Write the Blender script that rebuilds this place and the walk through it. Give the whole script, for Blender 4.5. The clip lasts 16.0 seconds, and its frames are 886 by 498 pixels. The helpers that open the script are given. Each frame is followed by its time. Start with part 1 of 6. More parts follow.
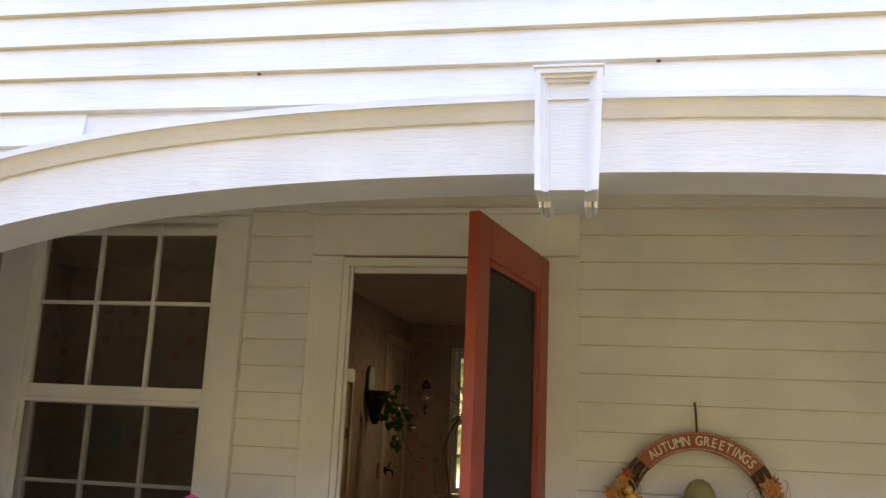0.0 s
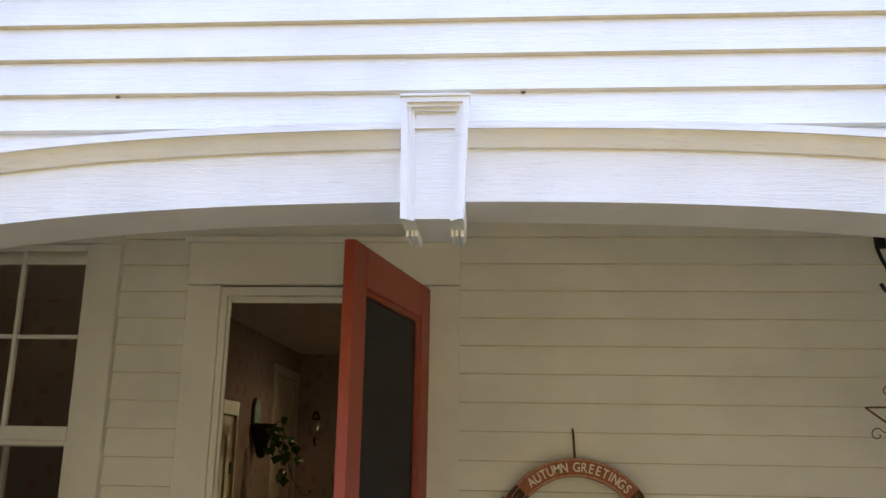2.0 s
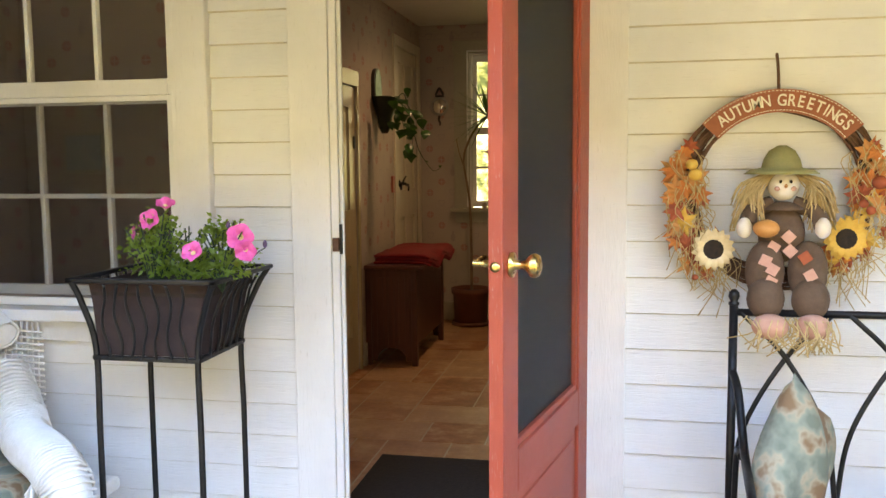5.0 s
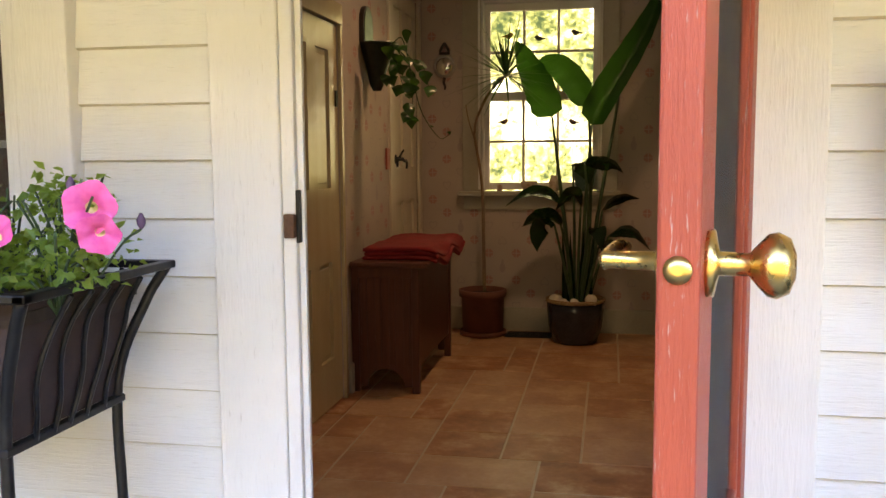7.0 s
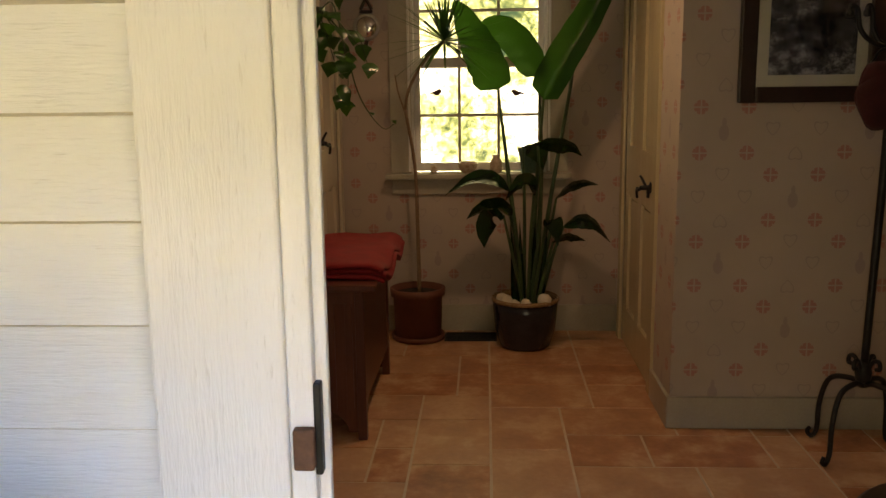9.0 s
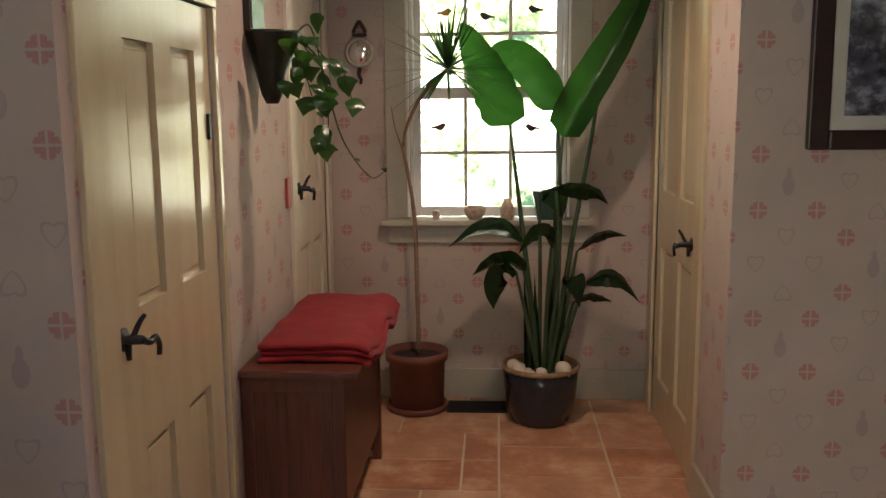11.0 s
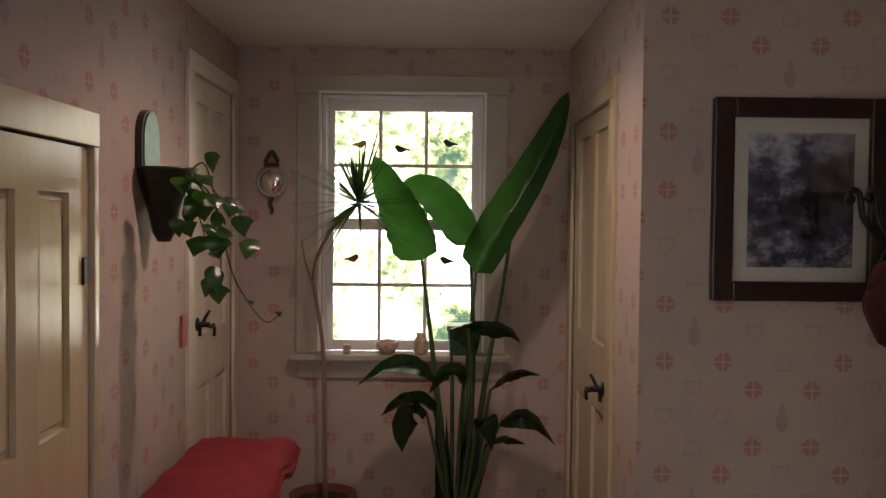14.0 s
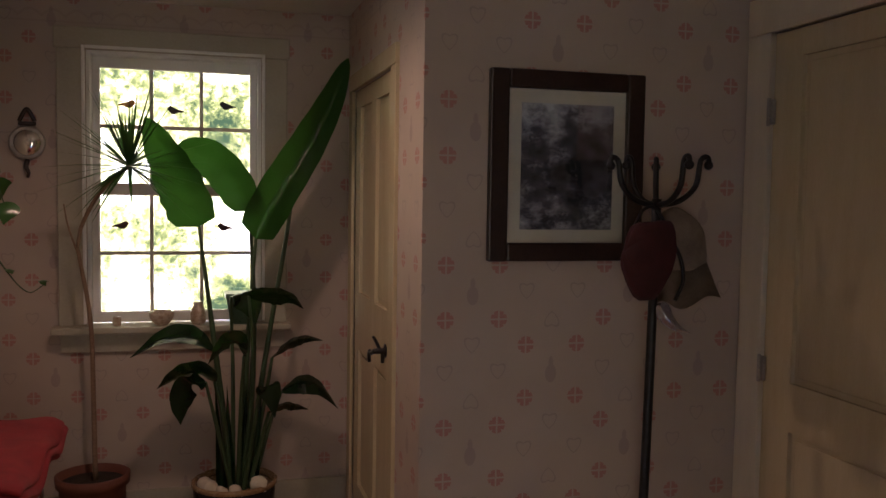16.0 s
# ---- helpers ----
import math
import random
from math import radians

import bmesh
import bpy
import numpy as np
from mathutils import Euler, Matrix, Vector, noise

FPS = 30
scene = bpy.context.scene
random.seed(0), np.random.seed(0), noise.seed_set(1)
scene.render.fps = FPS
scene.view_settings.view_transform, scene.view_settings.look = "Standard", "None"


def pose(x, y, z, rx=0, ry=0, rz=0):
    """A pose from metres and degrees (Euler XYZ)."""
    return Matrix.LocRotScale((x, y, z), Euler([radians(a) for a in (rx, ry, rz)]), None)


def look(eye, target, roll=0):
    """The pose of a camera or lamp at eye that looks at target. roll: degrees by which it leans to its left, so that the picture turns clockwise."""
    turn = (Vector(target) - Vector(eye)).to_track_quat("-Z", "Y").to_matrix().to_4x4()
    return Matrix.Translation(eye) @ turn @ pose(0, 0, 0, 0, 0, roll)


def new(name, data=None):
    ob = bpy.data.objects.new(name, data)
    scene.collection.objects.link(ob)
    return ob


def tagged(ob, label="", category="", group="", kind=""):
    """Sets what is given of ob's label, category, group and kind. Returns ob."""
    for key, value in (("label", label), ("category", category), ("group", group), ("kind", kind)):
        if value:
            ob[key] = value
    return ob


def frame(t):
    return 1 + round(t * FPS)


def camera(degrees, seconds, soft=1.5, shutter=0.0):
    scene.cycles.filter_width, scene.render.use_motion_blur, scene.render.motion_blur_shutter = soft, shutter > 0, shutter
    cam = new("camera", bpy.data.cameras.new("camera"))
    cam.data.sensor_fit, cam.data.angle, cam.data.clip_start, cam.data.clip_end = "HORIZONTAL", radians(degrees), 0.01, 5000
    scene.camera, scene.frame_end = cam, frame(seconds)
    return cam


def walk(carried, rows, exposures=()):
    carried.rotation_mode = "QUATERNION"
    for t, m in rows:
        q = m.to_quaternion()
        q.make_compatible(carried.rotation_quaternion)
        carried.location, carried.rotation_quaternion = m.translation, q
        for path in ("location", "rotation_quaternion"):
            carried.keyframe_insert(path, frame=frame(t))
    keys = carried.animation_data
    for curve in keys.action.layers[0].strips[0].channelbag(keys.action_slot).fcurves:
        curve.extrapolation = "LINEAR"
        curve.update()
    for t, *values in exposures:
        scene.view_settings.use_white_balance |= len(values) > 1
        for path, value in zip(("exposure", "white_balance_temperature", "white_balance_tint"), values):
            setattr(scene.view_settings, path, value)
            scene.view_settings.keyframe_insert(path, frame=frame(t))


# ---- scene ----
cam = camera(53.9, 16.0)
PATH = [
    (0, (0.001, 0.347, 1.427), (-0.366, 2.271, 1.828), 2.5),
    (0.5, (0.003, 0.336, 1.434), (-0.317, 2.259, 1.882), 2.9),
    (1, (0.019, 0.349, 1.435), (-0.237, 2.279, 1.895), 2.4),
    (1.5, (0.044, 0.369, 1.436), (-0.121, 2.307, 1.9), 1.6),
    (2, (0.072, 0.378, 1.436), (-0.068, 2.316, 1.907), 1.0),
    (2.5, (0.096, 0.396, 1.425), (-0.096, 2.346, 1.826), 1.2),
    (2.8, (0.101, 0.411, 1.403), (-0.135, 2.368, 1.736), 1.2),
    (3, (0.101, 0.413, 1.389), (-0.151, 2.376, 1.678), 1.4),
    (3.5, (0.09, 0.446, 1.369), (-0.226, 2.414, 1.539), 1.9),
    (4, (0.01, 0.57, 1.342), (-0.305, 2.545, 1.375), 1.8),
    (4.5, (-0.104, 0.754, 1.308), (-0.439, 2.726, 1.278), 0.1),
    (5, (-0.127, 0.988, 1.25), (-0.52, 2.939, 1.05), -0.5),
    (5.2, (-0.12, 1.133, 1.245), (-0.512, 3.082, 1.028), -1.2),
    (7.3, (-0.531, 2.354, 1.097), (-0.903, 4.308, 0.887), -0.1),
    (7.5, (-0.577, 2.458, 1.109), (-0.973, 4.402, 0.856), 0.9),
    (8, (-0.685, 2.668, 1.132), (-0.989, 4.62, 0.817), 0.6),
    (8.5, (-0.831, 2.837, 1.246), (-0.978, 4.804, 0.911), -0.5),
    (8.7, (-0.847, 2.861, 1.301), (-0.945, 4.826, 0.941), -0.7),
    (10.8, (-0.883, 3.478, 1.405), (-0.994, 5.446, 1.063), -0.6),
    (11, (-0.857, 3.536, 1.406), (-0.977, 5.507, 1.09), -0.5),
    (11.5, (-0.838, 3.624, 1.43), (-0.997, 5.595, 1.129), -0.4),
    (12, (-0.801, 3.654, 1.471), (-1.046, 5.628, 1.269), 0.1),
    (12.5, (-0.797, 3.658, 1.489), (-1.057, 5.636, 1.349), -0.1),
    (13, (-0.777, 3.662, 1.49), (-1.011, 5.645, 1.369), -0.2),
    (13.5, (-0.76, 3.664, 1.498), (-0.871, 5.658, 1.39), 0.4),
    (14, (-0.741, 3.666, 1.506), (-0.722, 5.665, 1.44), 0.6),
    (14.5, (-0.73, 3.663, 1.523), (-0.566, 5.657, 1.532), 1.2),
    (15, (-0.718, 3.667, 1.515), (-0.414, 5.643, 1.539), 1.5),
    (15.5, (-0.749, 3.659, 1.51), (-0.308, 5.609, 1.478), 1.4),
    (16, (-0.777, 3.656, 1.486), (-0.247, 5.58, 1.359), 0.9),
]
EXPOSURES = [(0.0, 3.05, 7200, 21), (1.2, 3.05, 7100, 21), (2.0, 2.92, 6800, 20), (3.0, 3.05, 7300, 20), (3.5, 3.22, 6600, 20), (4.0, 4.15, 6300, 17), (4.5, 4.45, 6100, 16), (5.0, 4.6, 7300, 14), (7.5, 4.7, 7100, 18), (8.7, 4.6, 7100, 18),
             (11.0, 5.7, 5050, 19), (11.6, 5.65, 5000, 21), (12.5, 5.2, 5050, 28), (14.5, 5.05, 5150, 31), (16.0, 4.7, 5350, 32)]
walk(cam, [(t, look(eye, target, roll)) for t, eye, target, roll in PATH], EXPOSURES)

# ---- light ----
world = bpy.data.worlds.new("world")
scene.world = world
world.use_nodes = True
sky = world.node_tree.nodes.new("ShaderNodeTexSky")
sky.sky_type, sky.sun_disc = "NISHITA", False
sky.sun_elevation, sky.sun_rotation = radians(54), radians(25)
world.node_tree.links.new(sky.outputs[0], world.node_tree.nodes["Background"].inputs[0])
world.node_tree.nodes["Background"].inputs[1].default_value = 0.15
sun = new("sun", bpy.data.lights.new("sun", "SUN"))
sun.data.energy, sun.data.angle, sun.data.color = 5.0, radians(0.5), (1, 0.94, 0.84)
# the sun stands behind the house and a little to its right
sun.matrix_world = look((2.5, 5.33, 8.1), (0, 0, 0))
spot = new("downlight_lamp", bpy.data.lights.new("downlight_lamp", "SPOT"))
spot.data.energy, spot.data.color, spot.data.spot_size, spot.data.spot_blend, spot.data.shadow_soft_size = 1.0, (1, 0.62, 0.32), radians(155), 0.7, 0.05
spot.matrix_world = look((-0.845, 6.36, 2.268), (-0.845, 6.361, 0))
entry_spot = new("entry_downlight_lamp", spot.data.copy())
entry_spot.data.energy = 0.2
entry_spot.matrix_world = look((-0.761, 4.724, 2.268), (-0.761, 4.725, 0))


# ---- building blocks ----
class Net:
    """Short hand for material nodes."""

    def __init__(self, name, rough=0.6, metal=0.0, spec=0.5):
        self.mat = bpy.data.materials.new(name)
        self.mat.use_nodes = True
        self.tree = self.mat.node_tree
        self.shader = self.tree.nodes["Principled BSDF"]
        self.shader.inputs["Roughness"].default_value = rough
        self.shader.inputs["Metallic"].default_value = metal
        self.shader.inputs["Specular IOR Level"].default_value = spec
        self.coord = self.node("ShaderNodeTexCoord").outputs["Object"]

    def node(self, kind, **values):
        n = self.tree.nodes.new(kind)
        for k, v in values.items():
            n.inputs[k].default_value = v
        return n

    def link(self, a, b):
        self.tree.links.new(a, b)

    def m(self, op, a, b=0.0, c=0.0):
        n = self.tree.nodes.new("ShaderNodeMath")
        n.operation = op
        for i, v in enumerate((a, b, c)):
            if isinstance(v, (int, float)):
                n.inputs[i].default_value = v
            else:
                self.link(v, n.inputs[i])
        return n.outputs[0]

    def noise(self, scale, detail=4.0, stretch=(1, 1, 1), rough=0.55):
        mp = self.node("ShaderNodeMapping")
        mp.inputs["Scale"].default_value = stretch
        self.link(self.coord, mp.inputs["Vector"])
        n = self.node("ShaderNodeTexNoise", Scale=scale, Detail=detail, Roughness=rough)
        self.link(mp.outputs[0], n.inputs["Vector"])
        return n.outputs["Fac"]

    def ramp(self, fac, stops):
        n = self.tree.nodes.new("ShaderNodeValToRGB")
        while len(n.color_ramp.elements) < len(stops):
            n.color_ramp.elements.new(0.5)
        for e, (p, c) in zip(n.color_ramp.elements, stops):
            e.position, e.color = p, (*c, 1)
        self.link(fac, n.inputs[0])
        return n.outputs[0]

    def mix(self, fac, a, b):
        n = self.tree.nodes.new("ShaderNodeMix")
        n.data_type = "RGBA"
        for slot, v in ((0, fac), (6, a), (7, b)):
            if isinstance(v, (int, float)):
                n.inputs[slot].default_value = v
            elif isinstance(v, tuple):
                n.inputs[slot].default_value = (*v, 1)
            else:
                self.link(v, n.inputs[slot])
        return n.outputs[2]

    def color(self, socket):
        self.link(socket, self.shader.inputs["Base Color"])
        return self

    def bump(self, height, strength=0.3, distance=0.003):
        n = self.node("ShaderNodeBump", Strength=strength, Distance=distance)
        self.link(height, n.inputs["Height"])
        self.link(n.outputs[0], self.shader.inputs["Normal"])
        return self

    def random(self):
        return self.node("ShaderNodeObjectInfo").outputs["Random"]


def plain(name, dark, light, rough=0.6, metal=0.0, scale=12.0, stretch=(1, 1, 1), bump=0.2, fine=90.0, spec=0.5):
    """A surface with two scales of variation between two colours, and fine relief."""
    n = Net(name, rough, metal, spec)
    big = n.noise(scale, 4, stretch)
    small = n.noise(fine, 3, stretch)
    both = n.m("MULTIPLY_ADD", small, 0.35, n.m("MULTIPLY", big, 0.65))
    n.color(n.ramp(both, [(0.3, dark), (0.7, light)]))
    n.link(n.m("MULTIPLY_ADD", small, 0.25, rough - 0.12), n.shader.inputs["Roughness"])
    n.bump(both, bump)
    return n.mat


def wallpaper():
    n = Net("wallpaper", 0.75, 0, 0.3)
    xyz = n.node("ShaderNodeSeparateXYZ")
    n.link(n.coord, xyz.inputs[0])
    u = n.m("ADD", xyz.outputs[0], n.m("SUBTRACT", xyz.outputs[1], 6.25))
    v = xyz.outputs[2]
    P, Q = 0.537, 0.512

    def wrapped(x, centre, period):
        return n.m("SUBTRACT", n.m("FLOORED_MODULO", n.m("ADD", x, period / 2 - centre), period), period / 2)

    rose = pine = heart = None
    for du, dv in ((0, 0), (P / 2, Q / 2)):
        a, b = wrapped(u, 0.0365 + du, P), wrapped(v, 1.1775 + dv, Q)
        x, y = n.m("SUBTRACT", n.m("ABSOLUTE", a), 0.088), n.m("SUBTRACT", n.m("ABSOLUTE", b), 0.086)
        r = n.m("SQRT", n.m("ADD", n.m("MULTIPLY", x, x), n.m("MULTIPLY", y, y)))
        ax, ay = n.m("ABSOLUTE", x), n.m("ABSOLUTE", y)
        notch = n.m("MULTIPLY", n.m("SUBTRACT", 0.006, n.m("ABSOLUTE", n.m("SUBTRACT", ax, ay))), 1.1)
        edge = n.m("SUBTRACT", 0.0275, n.m("MAXIMUM", notch, 0.0))
        one = n.m("MULTIPLY", n.m("LESS_THAN", r, edge), n.m("GREATER_THAN", n.m("MINIMUM", ax, ay), 0.0028))
        rose = one if rose is None else n.m("MAXIMUM", rose, one)
        # a pineapple between each four rosettes
        body = n.m("ADD", n.m("POWER", n.m("DIVIDE", n.m("ABSOLUTE", a), 0.019), 2), n.m("POWER", n.m("DIVIDE", n.m("ABSOLUTE", n.m("ADD", b, 0.01)), 0.03), 2))
        crown = n.m("ADD", n.m("POWER", n.m("DIVIDE", n.m("ABSOLUTE", a), 0.008), 2), n.m("POWER", n.m("DIVIDE", n.m("ABSOLUTE", n.m("SUBTRACT", b, 0.028)), 0.018), 2))
        p = n.m("LESS_THAN", n.m("MINIMUM", body, crown), 1.0)
        pine = p if pine is None else n.m("MAXIMUM", pine, p)
        # heart outlines in a diamond between the groups
        c = wrapped(v, 1.1775 + dv + Q / 2, Q)
        for hx, hy in ((a, n.m("SUBTRACT", n.m("ABSOLUTE", c), 0.086)), (n.m("SUBTRACT", n.m("ABSOLUTE", a), 0.088), c)):
            q = n.m("SUBTRACT", n.m("MULTIPLY", hy, 1.15), n.m("MULTIPLY", n.m("ABSOLUTE", hx), 0.75))
            d = n.m("SQRT", n.m("ADD", n.m("MULTIPLY", hx, hx), n.m("MULTIPLY", q, q)))
            h = n.m("LESS_THAN", n.m("ABSOLUTE", n.m("SUBTRACT", d, 0.024)), 0.0024)
            heart = h if heart is None else n.m("MAXIMUM", heart, h)
    ground = n.ramp(n.noise(2.2, 4), [(0.3, (0.40, 0.335, 0.285)), (0.7, (0.48, 0.405, 0.345))])
    fleck = n.noise(160, 3)
    ground = n.mix(n.m("MULTIPLY", fleck, 0.25), ground, (0.36, 0.30, 0.28))
    grey = n.mix(n.m("MULTIPLY", heart, 0.40), ground, (0.24, 0.21, 0.22))
    grey = n.mix(n.m("MULTIPLY", pine, 0.42), grey, (0.26, 0.21, 0.22))
    # a printed border of scallops under the ceiling
    wave = n.m("ABSOLUTE", n.m("SINE", n.m("MULTIPLY", u, 34.0)))
    lift = n.m("SUBTRACT", v, n.m("MULTIPLY_ADD", wave, 0.028, 2.205))
    scallop = n.m("LESS_THAN", n.m("ABSOLUTE", lift), 0.006)
    stripe = n.m("LESS_THAN", n.m("ABSOLUTE", n.m("SUBTRACT", v, 2.185)), 0.004)
    grey = n.mix(n.m("MULTIPLY", n.m("MAXIMUM", scallop, stripe), 0.2), grey, (0.25, 0.2, 0.19))
    worn = n.m("MULTIPLY", n.m("MULTIPLY_ADD", fleck, 0.6, 0.32), rose)
    n.color(n.mix(worn, grey, (0.38, 0.13, 0.12)))
    n.bump(n.noise(120, 3), 0.15, 0.001)
    return n.mat


def tile_stone():
    n = Net("tile_stone", 0.42, 0, 0.45)
    cloud, grain = n.noise(5.5, 6, rough=0.65), n.noise(45, 4)
    a = n.ramp(cloud, [(0.32, (0.22, 0.075, 0.032)), (0.5, (0.42, 0.18, 0.08)), (0.66, (0.66, 0.44, 0.26))])
    a = n.mix(n.m("MULTIPLY", n.random(), 0.6), a, (0.64, 0.44, 0.27))
    n.color(n.mix(n.m("MULTIPLY", grain, 0.3), a, (0.36, 0.17, 0.08)))
    n.link(n.m("MULTIPLY_ADD", grain, 0.35, 0.25), n.shader.inputs["Roughness"])
    n.bump(n.m("ADD", n.m("MULTIPLY", cloud, 0.7), n.m("MULTIPLY", grain, 0.3)), 0.3, 0.004)
    return n.mat


def painted_boards(name, dark, light, stretch, rough=0.5):
    """Old oil paint on wood: long brush strokes, fine cracks and a little dirt."""
    n = Net(name, rough, 0, 0.4)
    stroke, crack, dirt = n.noise(14, 5, stretch, 0.7), n.noise(60, 4, stretch, 0.7), n.noise(3.0, 5)
    base = n.ramp(dirt, [(0.3, dark), (0.62, light)])
    chips = n.ramp(crack, [(0.62, (0, 0, 0)), (0.74, (1, 1, 1))])
    n.color(n.mix(n.m("MULTIPLY", chips, 0.55), base, (0.50, 0.47, 0.42)))
    n.bump(n.m("ADD", stroke, n.m("MULTIPLY", crack, 0.9)), 0.6, 0.004)
    return n.mat


def leafy(name, dark, light, stretch=(1, 1, 1), gloss=0.35, through_light=0.4):
    n = Net(name, gloss, 0, 0.5)
    n.color(n.ramp(n.noise(9, 5, stretch), [(0.3, dark), (0.7, light)]))
    n.bump(n.noise(55, 3, stretch), 0.25, 0.002)
    t = n.node("ShaderNodeBsdfTranslucent")
    t.inputs[0].default_value = (light[0] * 4.5, light[1] * 4.0, light[2] * 1.5, 1)
    mixer = n.node("ShaderNodeMixShader", Fac=through_light)
    n.link(n.shader.outputs[0], mixer.inputs[1])
    n.link(t.outputs[0], mixer.inputs[2])
    n.link(mixer.outputs[0], n.tree.nodes["Material Output"].inputs[0])
    return n.mat


def glass(name="window_glass", rough=0.02):
    n = Net(name)
    t, g = n.node("ShaderNodeBsdfTransparent"), n.node("ShaderNodeBsdfGlossy")
    g.inputs["Roughness"].default_value = rough
    f = n.node("ShaderNodeFresnel", IOR=1.45)
    mixer = n.node("ShaderNodeMixShader")
    n.link(f.outputs[0], mixer.inputs[0])
    n.link(t.outputs[0], mixer.inputs[1])
    n.link(g.outputs[0], mixer.inputs[2])
    n.link(mixer.outputs[0], n.tree.nodes["Material Output"].inputs[0])
    return n.mat


def screen_mesh(name="insect_screen", cover=0.62):
    """Fine dark insect screen."""
    n = Net(name, 0.6)
    n.color(n.ramp(n.noise(300, 2), [(0.3, (0.009, 0.009, 0.010)), (0.7, (0.035, 0.035, 0.036))]))
    t = n.node("ShaderNodeBsdfTransparent")
    mixer = n.node("ShaderNodeMixShader", Fac=cover)
    n.link(t.outputs[0], mixer.inputs[1])
    n.link(n.shader.outputs[0], mixer.inputs[2])
    n.link(mixer.outputs[0], n.tree.nodes["Material Output"].inputs[0])
    return n.mat


def emitter(name, colour, strength):
    n = Net(name)
    e = n.node("ShaderNodeEmission", Strength=strength)
    e.inputs[0].default_value = (*colour, 1)
    n.link(e.outputs[0], n.tree.nodes["Material Output"].inputs[0])
    return n.mat


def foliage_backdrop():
    """Distant autumn wood that glows, sun and shade painted into its leaf colours."""
    n = Net("glowing_autumn_wood")
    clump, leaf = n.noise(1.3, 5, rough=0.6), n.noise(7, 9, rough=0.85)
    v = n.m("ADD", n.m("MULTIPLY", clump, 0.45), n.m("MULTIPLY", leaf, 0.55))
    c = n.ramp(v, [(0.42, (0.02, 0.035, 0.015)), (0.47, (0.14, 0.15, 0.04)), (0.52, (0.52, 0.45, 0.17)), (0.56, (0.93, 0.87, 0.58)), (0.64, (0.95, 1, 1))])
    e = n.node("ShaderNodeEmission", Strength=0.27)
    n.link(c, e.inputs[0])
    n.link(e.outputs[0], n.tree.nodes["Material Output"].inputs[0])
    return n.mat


WHITE = painted_boards("white_siding_paint", (0.72, 0.72, 0.72), (0.82, 0.82, 0.81), (0.35, 1, 5))
TRIM = painted_boards("white_trim_paint", (0.72, 0.71, 0.69), (0.82, 0.81, 0.79), (4, 4, 0.4))
ARCHPAINT = painted_boards("white_arch_paint", (0.70, 0.70, 0.70), (0.82, 0.82, 0.82), (0.35, 1, 4))
RED = painted_boards("red_door_paint", (0.29, 0.048, 0.028), (0.38, 0.068, 0.036), (5, 5, 0.5), 0.42)
CREAM = plain("cream_gloss_paint", (0.46, 0.38, 0.23), (0.55, 0.47, 0.30), 0.2, 0, 3, (4, 4, 0.5), 0.12)
GREYTRIM = plain("grey_trim_paint", (0.33, 0.30, 0.23), (0.42, 0.39, 0.31), 0.4, 0, 4, (1, 1, 1), 0.12)
CREAMTRIM = plain("cream_trim_paint", (0.58, 0.52, 0.40), (0.68, 0.62, 0.50), 0.35, 0, 4, (3, 3, 0.5), 0.12)
PAPER = wallpaper()
PLASTER = plain("ceiling_plaster", (0.62, 0.59, 0.52), (0.70, 0.67, 0.60), 0.8, 0, 3, (1, 1, 1), 0.2)
TILE = tile_stone()
GROUT = plain("tile_grout", (0.52, 0.42, 0.30), (0.64, 0.53, 0.40), 0.9, 0, 20)
IRON = plain("black_iron", (0.012, 0.012, 0.013), (0.03, 0.03, 0.032), 0.42, 0.6, 30)
BRASS = plain("aged_brass", (0.55, 0.36, 0.12), (0.75, 0.52, 0.2), 0.28, 1.0, 25)
STEEL = plain("dull_steel", (0.30, 0.29, 0.27), (0.5, 0.48, 0.45), 0.4, 1.0, 25)
DARKWOOD = plain("dark_cherry_wood", (0.055, 0.016, 0.010), (0.13, 0.038, 0.02), 0.38, 0, 5, (9, 9, 0.7), 0.2)
FRAMEWOOD = plain("espresso_wood", (0.014, 0.008, 0.007), (0.04, 0.02, 0.016), 0.35, 0, 8, (1, 1, 1), 0.15)
WOOL = plain("red_wool", (0.16, 0.005, 0.008), (0.26, 0.010, 0.013), 0.95, 0, 16, (1, 1, 1), 0.6, 260)
TERRA = plain("brown_terracotta", (0.11, 0.036, 0.022), (0.18, 0.062, 0.037), 0.6, 0, 9)
GLAZE = plain("dark_glazed_ceramic", (0.012, 0.014, 0.02), (0.035, 0.035, 0.045), 0.18, 0, 9, (1, 1, 1), 0.1)
RIMGLAZE = plain("tan_glazed_rim", (0.22, 0.14, 0.07), (0.33, 0.22, 0.11), 0.25, 0, 20)
SOIL = plain("potting_soil", (0.015, 0.01, 0.007), (0.05, 0.033, 0.022), 0.95, 0, 40, (1, 1, 1), 1.0)
STONE = plain("pale_stone", (0.50, 0.44, 0.34), (0.68, 0.62, 0.50), 0.7, 0, 14)
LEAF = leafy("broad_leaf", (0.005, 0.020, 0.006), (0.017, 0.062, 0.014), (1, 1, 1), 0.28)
# darker copy of LEAF that paints in the shade low on the plant
SHADELEAF = leafy("shaded_broad_leaf", (0.003, 0.010, 0.004), (0.008, 0.026, 0.009), (1, 1, 1), 0.24, 0.12)
IVY = leafy("trailing_leaf", (0.007, 0.028, 0.006), (0.024, 0.07, 0.015), (1, 1, 1), 0.3, 0.25)
SPIKE = leafy("spiky_leaf", (0.006, 0.02, 0.006), (0.02, 0.06, 0.016))
